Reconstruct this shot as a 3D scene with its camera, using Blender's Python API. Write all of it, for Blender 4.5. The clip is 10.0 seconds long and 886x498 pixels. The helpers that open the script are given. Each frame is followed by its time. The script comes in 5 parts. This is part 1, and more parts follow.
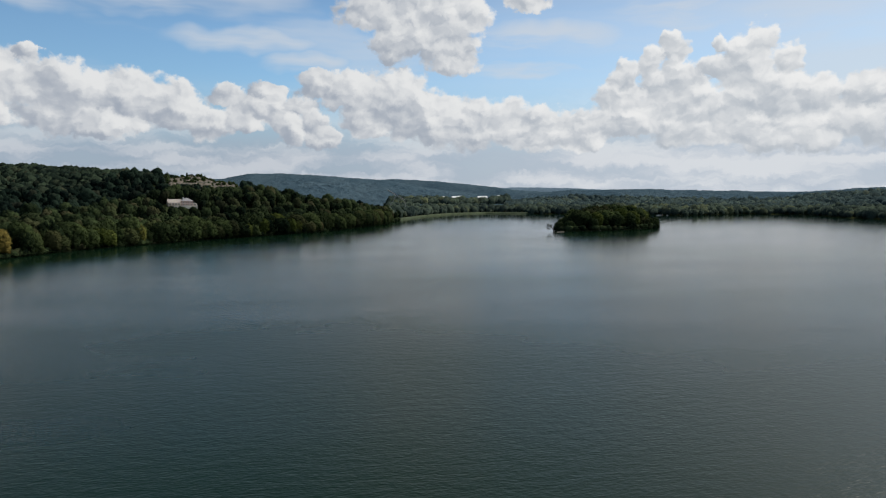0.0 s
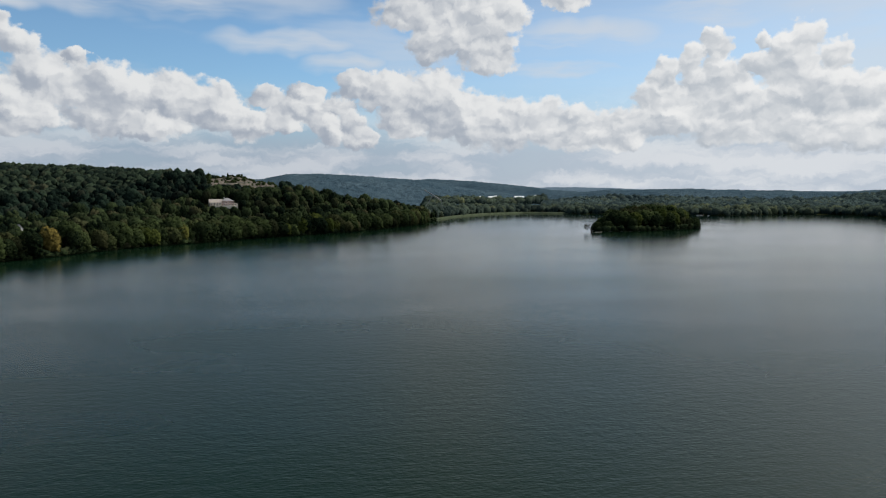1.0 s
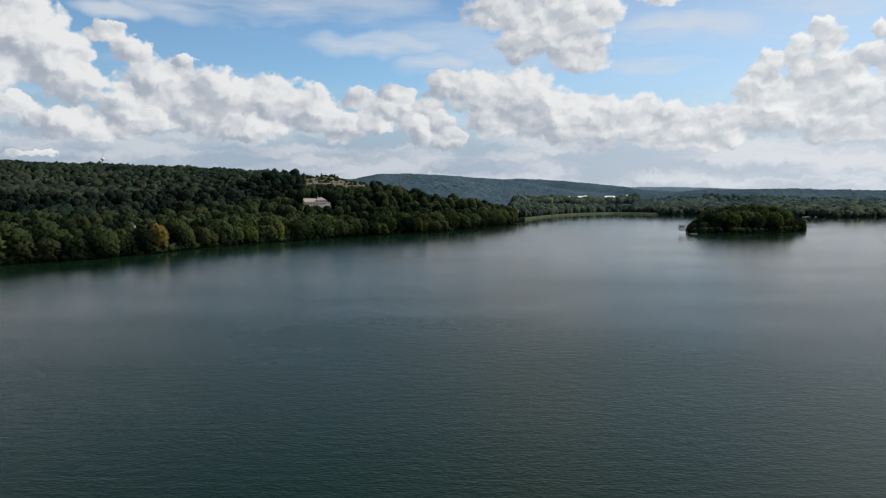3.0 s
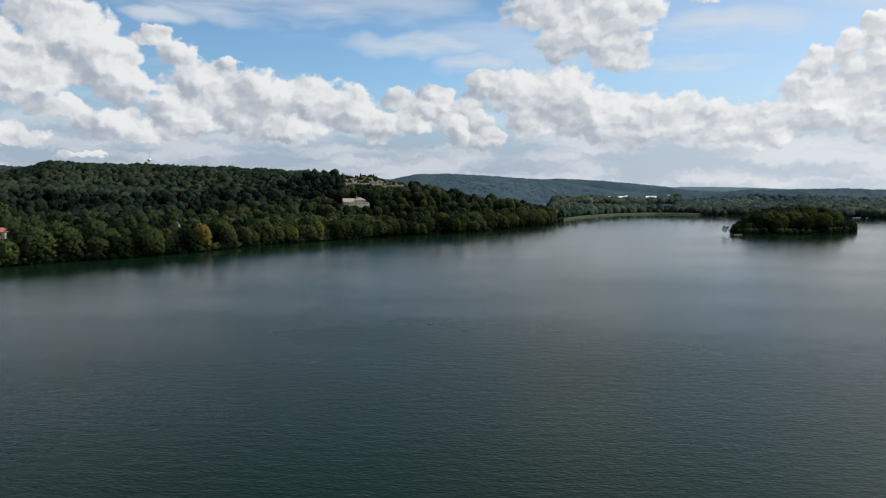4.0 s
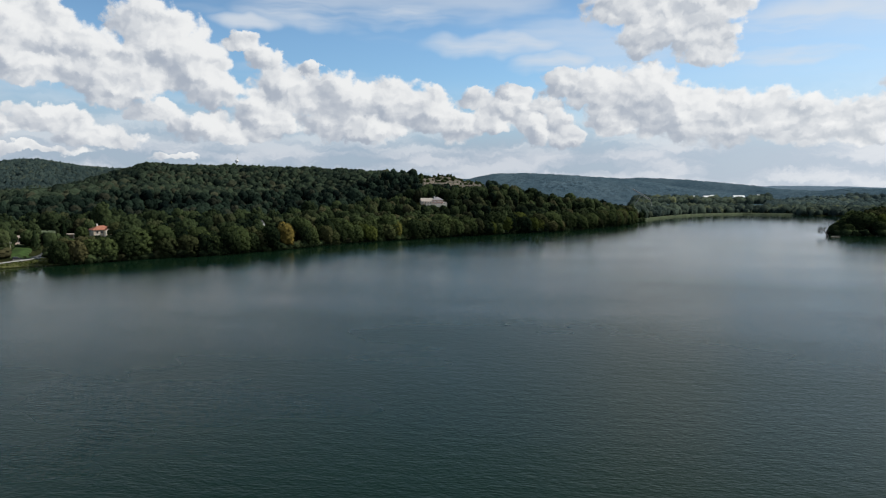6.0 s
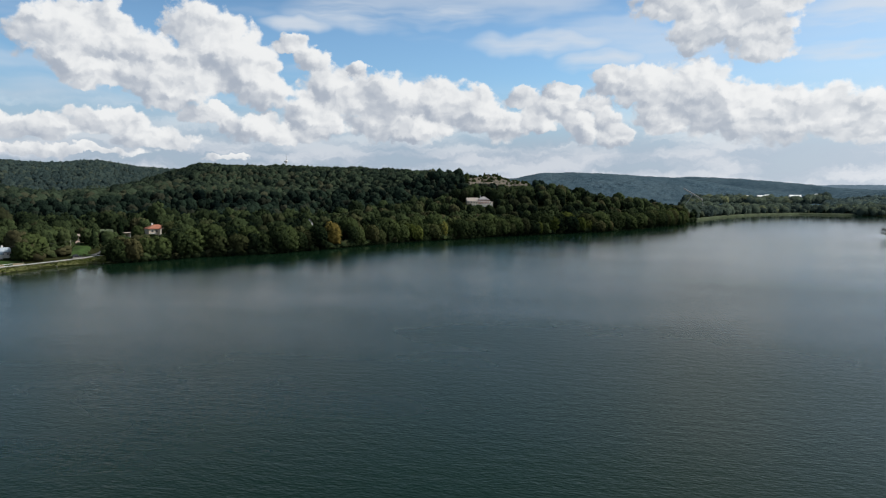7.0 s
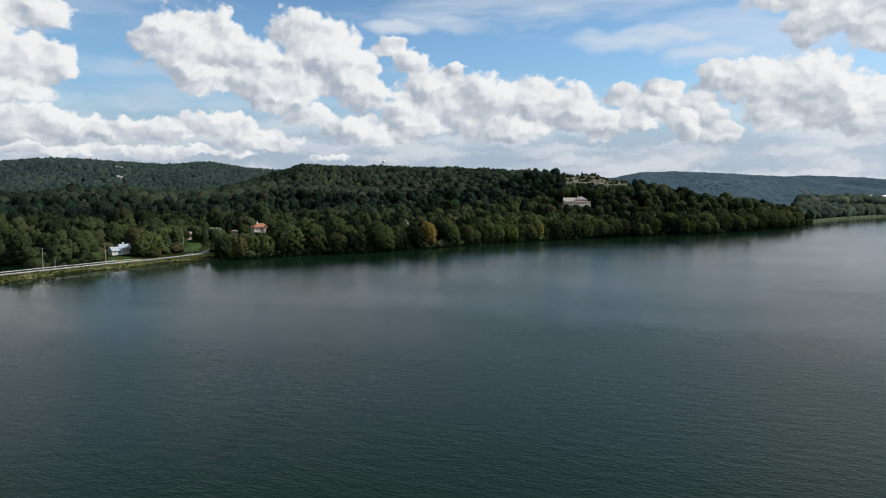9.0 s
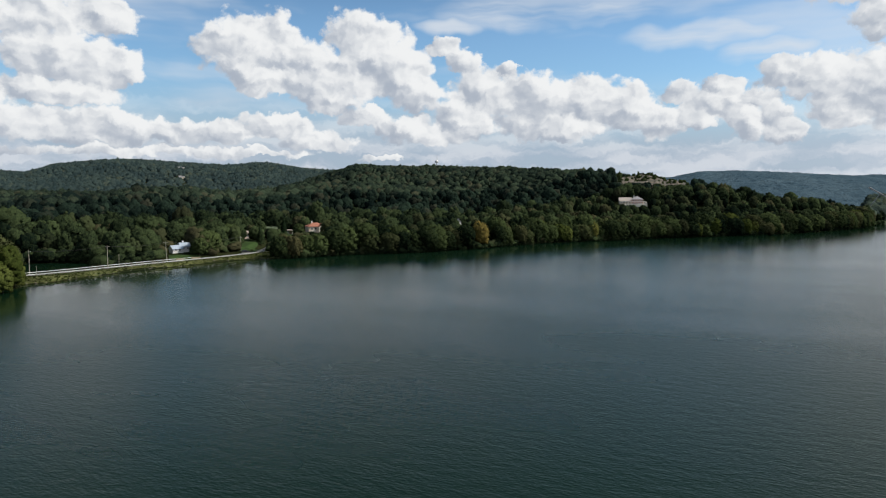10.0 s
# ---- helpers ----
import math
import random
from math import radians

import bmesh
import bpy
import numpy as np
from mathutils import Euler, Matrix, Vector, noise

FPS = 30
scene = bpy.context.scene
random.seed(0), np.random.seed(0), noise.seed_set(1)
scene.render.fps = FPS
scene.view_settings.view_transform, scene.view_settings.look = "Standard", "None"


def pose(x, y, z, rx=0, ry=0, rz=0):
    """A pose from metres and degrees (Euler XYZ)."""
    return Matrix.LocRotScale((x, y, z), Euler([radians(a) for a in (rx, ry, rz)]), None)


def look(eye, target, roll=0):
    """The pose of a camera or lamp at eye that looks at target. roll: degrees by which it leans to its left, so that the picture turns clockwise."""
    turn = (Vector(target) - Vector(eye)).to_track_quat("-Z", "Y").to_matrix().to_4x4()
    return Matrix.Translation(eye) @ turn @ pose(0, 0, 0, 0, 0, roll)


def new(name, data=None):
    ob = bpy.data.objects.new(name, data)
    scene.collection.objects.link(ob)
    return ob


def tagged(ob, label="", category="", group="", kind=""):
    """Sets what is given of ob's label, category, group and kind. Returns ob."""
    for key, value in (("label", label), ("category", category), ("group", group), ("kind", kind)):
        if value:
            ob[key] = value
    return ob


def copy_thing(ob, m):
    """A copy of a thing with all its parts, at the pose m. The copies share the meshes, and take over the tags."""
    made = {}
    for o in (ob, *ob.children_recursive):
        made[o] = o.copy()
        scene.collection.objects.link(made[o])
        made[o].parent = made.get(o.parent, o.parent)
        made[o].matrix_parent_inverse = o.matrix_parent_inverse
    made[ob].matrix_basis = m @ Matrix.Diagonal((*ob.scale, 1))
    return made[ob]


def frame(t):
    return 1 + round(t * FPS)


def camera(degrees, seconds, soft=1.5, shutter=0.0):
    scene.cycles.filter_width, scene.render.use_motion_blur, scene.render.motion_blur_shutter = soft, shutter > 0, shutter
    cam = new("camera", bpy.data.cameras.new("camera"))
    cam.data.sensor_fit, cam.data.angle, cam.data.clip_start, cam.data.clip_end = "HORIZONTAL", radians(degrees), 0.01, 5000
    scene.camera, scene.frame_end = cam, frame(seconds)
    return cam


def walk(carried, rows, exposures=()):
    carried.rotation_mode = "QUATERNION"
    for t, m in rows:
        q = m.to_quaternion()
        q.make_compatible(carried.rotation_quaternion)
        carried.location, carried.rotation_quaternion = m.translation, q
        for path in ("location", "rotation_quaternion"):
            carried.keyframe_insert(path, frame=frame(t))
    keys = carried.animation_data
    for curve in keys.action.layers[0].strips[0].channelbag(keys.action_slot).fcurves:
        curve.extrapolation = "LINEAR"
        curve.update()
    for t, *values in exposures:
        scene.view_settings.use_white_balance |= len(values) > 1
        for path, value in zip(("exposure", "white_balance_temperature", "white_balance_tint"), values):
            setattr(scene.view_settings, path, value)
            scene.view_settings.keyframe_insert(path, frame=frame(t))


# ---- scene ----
# ---- camera: a drone hovering 36 m over a lake, drifting and turning to its left ----
EYE_H = 36.0
PATH = [  # t, x, y, rise, pitch, roll, yaw
    (0, 0.00, 0.00, 0.00, -4.34, -0.03, 0.00), (0.5, -0.08, -0.06, 0.01, -4.35, -0.01, 1.48),
    (1, -0.14, -0.10, 0.02, -4.35, -0.01, 3.06), (1.5, -0.19, -0.09, 0.02, -4.35, -0.04, 4.97),
    (2, -0.24, -0.06, 0.03, -4.36, -0.07, 6.91), (2.5, -0.28, 0.02, 0.03, -4.38, -0.10, 8.75),
    (4, -0.48, 0.53, 0.05, -4.39, -0.15, 13.67), (4.5, -0.58, 0.79, 0.05, -4.40, -0.15, 15.28),
    (5, -0.72, 1.11, 0.06, -4.39, -0.15, 16.84), (5.5, -0.88, 1.49, 0.07, -4.41, -0.14, 18.41),
    (7, -1.65, 2.99, 0.09, -4.48, -0.10, 24.02), (7.5, -2.02, 3.62, 0.10, -4.48, -0.09, 25.96),
    (8, -2.45, 4.32, 0.11, -4.50, -0.10, 27.91), (8.5, -2.95, 5.10, 0.12, -4.50, -0.11, 29.95),
    (9, -3.52, 5.95, 0.14, -4.51, -0.12, 32.02), (9.5, -4.18, 6.88, 0.15, -4.53, -0.14, 34.10),
    (10, -4.92, 7.89, 0.17, -4.54, -0.13, 36.44)]
cam = camera(66.3, 10.0, soft=1.15)
walk(cam, [(t, pose(x, y, EYE_H + z, 90 + p, r, w)) for t, x, y, z, p, r, w in PATH], [(0, -0.18), (2.5, -0.12), (5, -0.04), (10, 0.02)])

# ---- light: sun high over the lake's right-hand side, broken cumulus sky ----
SUN_AZ, SUN_EL = 50.0, 45.0      # degrees clockwise from +y, degrees up
sun_dir = Vector((math.sin(radians(SUN_AZ)) * math.cos(radians(SUN_EL)),
                  math.cos(radians(SUN_AZ)) * math.cos(radians(SUN_EL)), math.sin(radians(SUN_EL))))
sun_data = bpy.data.lights.new("sun", "SUN")
sun_data.energy, sun_data.angle, sun_data.color = 4.8, radians(0.53), (1.0, 0.945, 0.86)
sun = new("sun", sun_data)
sun.matrix_world = look(sun_dir * 500, (0, 0, 0))
scene.view_settings.exposure = 0.0

SKY_GAIN = (0.100, 0.124, 0.134)     # strength of the sky, balanced to the daylight of the clip's camera
# cloud masses: azimuth, elevation, half width, half height of every billow, in degrees
CLOUD_RIGHT = [(14.7, 9.7, 1.1, 1.1), (14.8, 7.7, 2.2, 1.5), (16.5, 10.4, 0.9, 1.4), (18.4, 11.4, 1.1, 1.3), (18.6, 8.4, 2.3, 1.9),
               (21.7, 11.4, 0.7, 0.7), (21.7, 9.7, 1.1, 0.9), (23.7, 10.8, 1.3, 1.5), (24.6, 11.6, 1.0, 1.2), (24.1, 8.5, 2.3, 2.3),
               (26.6, 9.9, 1.1, 1.3), (26.5, 7.5, 1.7, 1.6), (28.3, 7.6, 1.6, 1.5), (31.5, 7.4, 1.3, 1.4), (30.5, 5.7, 2.5, 1.4),
               (21.0, 5.7, 4.5, 1.9), (26.2, 5.1, 4.2, 1.9), (14.6, 6.1, 2.7, 1.6), (32.9, 5.3, 1.7, 1.6), (34.4, 7.7, 1.9, 2.3)]
CLOUD_MIDDLE = [(-10.4, 8.9, 1.7, 1.2), (-7.7, 8.5, 2.8, 1.6), (-4.4, 7.7, 3.7, 2.3), (-1.1, 6.3, 3.8, 2.2), (2.2, 5.9, 3.3, 2.1),
                (5.5, 5.8, 2.8, 1.9), (8.3, 5.4, 2.8, 1.9), (11.5, 5.4, 2.5, 1.6), (-6.3, 6.3, 2.3, 1.5)]
CLOUD_HIGH = [(-6.0, 14.9, 2.5, 1.7), (-3.9, 12.8, 2.0, 2.2), (-1.1, 14.1, 3.5, 2.4), (0.7, 11.5, 2.2, 1.5), (2.4, 14.6, 1.6, 1.3),
              (6.8, 15.5, 1.8, 0.8), (-2.1, 17.1, 5.1, 2.1)]
CLOUD_LEFT = [(-36.6, 12.0, 1.7, 0.7), (-34.7, 10.7, 1.4, 0.9), (-31.3, 10.1, 0.8, 0.6), (-33.1, 8.4, 2.6, 1.8), (-34.4, 6.2, 2.2, 1.8),
              (-28.7, 7.5, 3.6, 2.1), (-24.5, 7.4, 3.1, 2.1), (-21.3, 6.9, 2.2, 1.9), (-18.9, 5.7, 1.8, 1.5), (-27.3, 5.6, 4.1, 1.2),
              (-37.4, 4.8, 3.3, 0.9), (-16.1, 6.3, 1.5, 1.0), (-12.8, 5.5, 1.5, 1.5), (-10.6, 5.9, 1.0, 1.3), (-10.0, 4.7, 1.2, 0.9),
              (-14.2, 8.4, 1.2, 0.9), (-17.5, 8.0, 1.5, 0.9), (-14.6, 7.0, 2.2, 1.0), (-11.9, 7.4, 1.4, 0.9)]
CLOUD_TOWERS = [(-52.6, 11.3, 3.1, 2.5), (-50.0, 11.8, 2.3, 2.2), (-50.9, 8.9, 2.6, 1.1), (-43.9, 12.9, 2.1, 1.6), (-42.3, 11.7, 2.7, 2.5),
                (-40.4, 10.0, 2.7, 2.1), (-38.5, 8.2, 2.1, 1.5), (-44.1, 9.4, 2.7, 1.9), (-47.6, 10.4, 2.3, 1.7), (-46.9, 8.8, 2.3, 1.4), (-45.5, 7.6, 2.2, 1.3), (-43.2, 6.3, 1.9, 0.8),
                (-39.5, 5.5, 2.8, 1.0), (-67.0, 12.7, 4.8, 1.7), (-62.3, 12.9, 2.2, 1.3), (-66.0, 9.8, 3.1, 1.9), (-63.5, 9.3, 2.8, 1.8),
                (-61.6, 9.2, 1.6, 1.5), (-65.8, 7.4, 4.1, 1.0)]
CLOUD_BANK = [(-67.6, 5.0, 3.1, 1.1), (-64.0, 5.0, 3.0, 1.3), (-61.4, 4.8, 2.3, 1.2), (-57.8, 4.8, 2.5, 1.0), (-54.5, 4.9, 2.1, 1.0),
              (-50.5, 5.5, 3.0, 1.0), (-46.9, 4.3, 3.0, 0.8), (-62.2, 3.3, 7.3, 0.4), (-52.8, 3.3, 5.2, 0.4), (-41.8, 3.0, 1.9, 0.3),
              (-71.8, 5.9, 3.1, 2.3)]

# cirrus: azimuth, elevation, half width, half height
CIRRUS = [(8.5, 12.7, 7.5, 1.9), (7.0, 10.4, 6.0, 1.0), (-15.5, 12.3, 6.5, 1.0), (-11.0, 10.9, 4.0, 0.9), (21.0, 14.5, 9.0, 2.2), (-31.0, 14.6, 6.0, 1.4), (-36.0, 13.6, 3.0, 0.7), (-24.0, 14.8, 6.0, 1.2)]


class Net:
    """Short hand for building node trees."""

    def __init__(self, tree):
        self.tree = tree
        tree.nodes.clear()

    def node(self, kind):
        return self.tree.nodes.new(kind)

    def put(self, socket, value):
        if isinstance(value, bpy.types.NodeSocket):
            self.tree.links.new(value, socket)
        elif value is not None:
            socket.default_value = value

    def math(self, op, a, b=None, c=None, clamp=False):
        n = self.node("ShaderNodeMath")
        n.operation, n.use_clamp = op, clamp
        for s, v in zip(n.inputs, (a, b, c)):
            self.put(s, v)
        return n.outputs[0]

    def vec(self, op, a, b=None, c=None, out=0):
        n = self.node("ShaderNodeVectorMath")
        n.operation = op
        for s, v in zip(n.inputs, (a, b, c)):
            self.put(s, v)
        return n.outputs[out]

    def step(self, x, lo, hi, to_lo=0.0, to_hi=1.0):
        n = self.node("ShaderNodeMapRange")
        n.interpolation_type = "SMOOTHSTEP"
        for s, v in zip(n.inputs, (x, lo, hi, to_lo, to_hi)):
            self.put(s, v)
        return n.outputs[0]

    def mix(self, k, a, b):
        n = self.node("ShaderNodeMix")
        n.data_type = "RGBA"
        self.put(n.inputs[0], k)
        self.put(n.inputs[6], a)
        self.put(n.inputs[7], b)
        return n.outputs[2]

    def mixv(self, k, a, b):
        n = self.node("ShaderNodeMix")
        n.data_type = "VECTOR"
        self.put(n.inputs[0], k)
        self.put(n.inputs[4], a)
        self.put(n.inputs[5], b)
        return n.outputs[1]

    def noise(self, co, scale, detail=4.0, rough=0.55, dims="3D", out=0):
        n = self.node("ShaderNodeTexNoise")
        n.noise_dimensions = dims
        self.put(n.inputs["Vector"], co)
        self.put(n.inputs["Scale"], scale)
        self.put(n.inputs["Detail"], detail)
        self.put(n.inputs["Roughness"], rough)
        return n.outputs[out]

    def xyz(self, x, y, z=0.0):
        n = self.node("ShaderNodeCombineXYZ")
        for s, v in zip(n.inputs, (x, y, z)):
            self.put(s, v)
        return n.outputs[0]

    def split(self, v):
        n = self.node("ShaderNodeSeparateXYZ")
        self.put(n.inputs[0], v)
        return n.outputs


def build_sky():
    world = bpy.data.worlds.new("sky")
    scene.world = world
    world.use_nodes = True
    g = Net(world.node_tree)
    sky = g.node("ShaderNodeTexSky")
    sky.sky_type, sky.sun_disc, sky.sun_elevation, sky.sun_rotation = "NISHITA", False, radians(SUN_EL), radians(SUN_AZ)
    sky.altitude, sky.air_density, sky.dust_density, sky.ozone_density = 100.0, 1.0, 0.6, 2.0
    blue = g.vec("MULTIPLY", sky.outputs[0], SKY_GAIN)
    way = g.node("ShaderNodeTexCoord").outputs["Generated"]
    x, y, z = g.split(way)
    deg = 180 / math.pi
    az = g.math("MULTIPLY", g.math("ARCTAN2", x, y), deg)
    el = g.math("MULTIPLY", g.math("ARCSINE", z), deg)
    p = g.xyz(az, el)
    blue = g.vec("MULTIPLY", blue, g.xyz(g.step(el, 12.0, 26.0, 1.0, 0.11), g.step(el, 12.0, 26.0, 1.0, 0.23), g.step(el, 12.0, 26.0, 1.0, 0.30)))
    # billowing edges: two sizes of swirl
    big = g.vec("SUBTRACT", g.noise(p, 0.32, 2.0, 0.5, "2D", 1), (0.5, 0.5, 0.5))
    small = g.vec("SUBTRACT", g.noise(p, 1.05, 5.0, 0.6, "2D", 1), (0.5, 0.5, 0.5))
    q = g.vec("MULTIPLY_ADD", big, (1.7, 1.2, 0.0), p)
    q = g.vec("MULTIPLY_ADD", small, (1.15, 1.0, 0.0), q)
    # nearest billow: squared distance in its own radii, and the place on it
    near, place = None, None
    for i, (a, e, ra, re) in enumerate(CLOUD_RIGHT + CLOUD_MIDDLE + CLOUD_HIGH + CLOUD_LEFT + CLOUD_TOWERS + CLOUD_BANK):
        v = g.vec("MULTIPLY_ADD", q, (0.87 / ra, 0.87 / re, 0.0), (-0.87 * a / ra, -0.87 * e / re, 0.0))
        s = g.vec("DOT_PRODUCT", v, v, out=1)
        if near is None:
            near, place = s, v
            continue
        k = g.math("MULTIPLY_ADD", g.math("SUBTRACT", near, s), 1.2, 0.5, clamp=True)
        place = g.mixv(k, place, v)
        near = g.math("SMOOTH_MIN", near, s, 0.7)
        if i % 3 == 0:      # keeps the chain in order, so that few values are held at once
            q = g.vec("MULTIPLY_ADD", place, (1e-9, 1e-9, 0.0), q)
    fluff = g.noise(g.vec("MULTIPLY", p, (1.0, 1.2, 1.0)), 1.1, 4.0, 0.5, "2D")

    def heap(co, scale, detail):
        """Rounded puffs heaped on one another."""
        n = g.node("ShaderNodeTexVoronoi")
        n.voronoi_dimensions, n.feature = "2D", "SMOOTH_F1"
        g.put(n.inputs["Vector"], co)
        g.put(n.inputs["Scale"], scale)
        g.put(n.inputs["Detail"], detail)
        g.put(n.inputs["Smoothness"], 0.7)
        return n.outputs["Distance"]

    swirl = g.vec("MULTIPLY_ADD", small, (0.9, 0.8, 0.0), g.vec("MULTIPLY", p, (1.0, 1.25, 1.0)))
    puff = heap(swirl, 0.5, 1.0)
    near = g.math("ADD", near, g.math("MULTIPLY_ADD", fluff, 0.9, -0.57))
    near = g.math("ADD", near, g.math("MULTIPLY_ADD", puff, 0.6, -0.26))
    foot = g.math("MAXIMUM", g.math("MULTIPLY", g.split(place)[1], -1.0), 0.0)
    near = g.math("ADD", near, g.math("MULTIPLY", g.math("MULTIPLY", foot, foot), 0.45))
    body = g.step(near, 1.16, 0.66)
    # sun on the billows: the great forms by their own roundness, the small ones by the slope of the heaps towards the sun
    turn = g.math("MULTIPLY_ADD", az, -1 / deg, radians(SUN_AZ))
    lr = g.math("MULTIPLY", g.math("SINE", turn), math.cos(radians(SUN_EL)))
    lt = g.math("MULTIPLY", g.math("COSINE", turn), -0.45 * math.cos(radians(SUN_EL)))
    bulge = g.math("SQRT", g.math("MAXIMUM", g.math("SUBTRACT", 1.0, near), 0.0))
    px, py, _ = g.split(place)
    lit = g.vec("DOT_PRODUCT", g.xyz(px, py, bulge), g.xyz(lr, math.sin(radians(SUN_EL)), lt), out=1)
    sunward = g.xyz(g.math("MULTIPLY", lr, 0.55), 0.45, 0.0)
    slope = g.math("SUBTRACT", heap(g.vec("ADD", swirl, sunward), 0.5, 1.0), puff)
    soft = g.vec("MULTIPLY", q, (0.7, 1.0, 1.0))
    slope2 = g.math("SUBTRACT", g.noise(soft, 0.42, 3.0, 0.5, "2D"), g.noise(g.vec("ADD", soft, sunward), 0.42, 3.0, 0.5, "2D"))
    lit = g.math("ADD", g.math("MULTIPLY_ADD", lit, 0.72, 0.16), g.math("MULTIPLY", slope, 0.6))
    lit = g.math("ADD", lit, g.math("MULTIPLY", slope2, 2.6))
    lit = g.step(lit, -0.80, 0.85)
    ahead = g.step(az, -14.0, 24.0)      # towards the sun the thin parts glow
    cloud = g.mix(lit, g.mix(ahead, (0.40, 0.45, 0.53, 1), (0.52, 0.57, 0.63, 1)), g.mix(ahead, (0.86, 0.872, 0.878, 1), (0.95, 0.955, 0.955, 1)))
    # thin high veil and the milky air near the horizon
    streak = g.noise(g.vec("MULTIPLY", g.vec("MULTIPLY_ADD", big, (2.0, 0.5, 0.0), p), (0.04, 0.22, 0.0)), 1.0, 4.0, 0.55, "2D")
    veil = g.math("MULTIPLY", g.step(streak, 0.46, 0.74), g.step(el, 3.0, 9.0, 0.2, 0.5))
    glare = g.step(az, -16.0, 30.0, 0.0, 0.72)
    veil = g.math("MAXIMUM", veil, g.math("MULTIPLY", glare, g.step(streak, 0.25, 0.6, 0.55, 1.0)))
    veil = g.math("MULTIPLY", veil, g.step(el, 34.0, 14.0, g.step(az, -14.0, 34.0, 0.02, 0.98), 1.0))
    # wisps of cirrus
    comb = g.noise(g.vec("MULTIPLY", g.vec("MULTIPLY_ADD", big, (2.0, 0.7, 0.0), p), (0.06, 0.42, 0.0)), 1.0, 4.0, 0.55, "2D")
    for a, e, ra, re in CIRRUS:
        v = g.vec("MULTIPLY_ADD", g.vec("MULTIPLY_ADD", big, (2.0, 1.3, 0.0), p), (1 / ra, 1 / re, 0.0), (-a / ra, -e / re, 0.0))
        wisp = g.math("MULTIPLY", g.step(g.vec("DOT_PRODUCT", v, v, out=1), 1.4, 0.0, 0.0, 0.8), g.step(comb, 0.22, 0.66))
        veil = g.math("MAXIMUM", veil, wisp)
    air = g.mix(veil, blue, (0.70, 0.745, 0.80, 1))
    low = g.noise(g.vec("MULTIPLY", q, (0.10, 0.55, 0.0)), 1.0, 4.0, 0.55, "2D")
    murk = g.math("MULTIPLY", g.step(el, 10.0, 3.0), g.step(low, 0.25, 0.6, 0.9, 1.0))
    shade, pale = (g.mix(g.step(az, -20.0, 22.0), a, b) for a, b in (((0.37, 0.45, 0.56, 1), (0.53, 0.60, 0.70, 1)), ((0.61, 0.655, 0.72, 1), (0.76, 0.795, 0.84, 1))))
    air = g.mix(murk, air, g.mix(g.step(low, 0.35, 0.65), shade, pale))
    # broken cumulus goes on all round, outside the modelled masses
    far = g.math("MAXIMUM", g.step(el, 17.0, 24.0), g.math("MAXIMUM", g.step(az, 36.0, 44.0), g.step(az, -73.0, -80.0)))
    field = g.noise(g.vec("MULTIPLY", way, (1.0, 1.0, 2.2)), 3.2, 6.0, 0.58)
    more = g.math("MULTIPLY", g.math("MULTIPLY", g.step(field, 0.65, 0.78), far), g.step(el, -1.0, 2.0))
    body = g.math("MAXIMUM", body, more)
    body = g.math("MULTIPLY", body, g.step(el, 0.4, 3.4, 0.4, 1.0))
    total = g.mix(body, air, cloud)
    out = g.node("ShaderNodeOutputWorld")
    bg = g.node("ShaderNodeBackground")
    g.put(bg.inputs[0], total)
    g.put(bg.inputs[1], 1.0)
    g.tree.links.new(bg.outputs[0], out.inputs[0])
    world.cycles.sampling_method = "MANUAL"
    world.cycles.sample_map_resolution = 512


build_sky()

# ---- materials ----
def material(name):
    m = bpy.data.materials.new(name)
    m.use_nodes = True
    g = Net(m.node_tree)
    out = g.node("ShaderNodeOutputMaterial")
    b = g.node("ShaderNodeBsdfPrincipled")
    g.tree.links.new(b.outputs[0], out.inputs[0])
    return m, g, b


def bump(g, b, height, strength, distance):
    n = g.node("ShaderNodeBump")
    g.put(n.inputs["Strength"], strength)
    g.put(n.inputs["Distance"], distance)
    g.put(n.inputs["Height"], height)
    g.tree.links.new(n.outputs[0], b.inputs["Normal"])


def place_of(g):
    return g.node("ShaderNodeNewGeometry").outputs["Position"]


def plain(name, colour, rough=0.7, metal=0.0, vary=0.18, scale=1.5, relief=0.01):
    """A painted, worn or natural surface with stains and fine grain."""
    m, g, b = material(name)
    p = g.node("ShaderNodeTexCoord").outputs["Object"]
    k = g.math("ADD", g.math("MULTIPLY", g.noise(p, scale, 4.0), 0.7), g.math("MULTIPLY", g.noise(p, scale * 9, 3.0), 0.3))
    dark = tuple(c * (1 - vary * 1.6) for c in colour) + (1,)
    light = tuple(min(c * (1 + vary), 1.0) for c in colour) + (1,)
    g.put(b.inputs["Base Color"], g.mix(g.step(k, 0.3, 0.7), dark, light))
    b.inputs["Roughness"].default_value, b.inputs["Metallic"].default_value = rough, metal
    if rough > 0.88:
        b.inputs["Specular IOR Level"].default_value = 0.1
    if relief:
        bump(g, b, g.noise(p, scale * 6, 3.0), 0.5, relief)
    return m


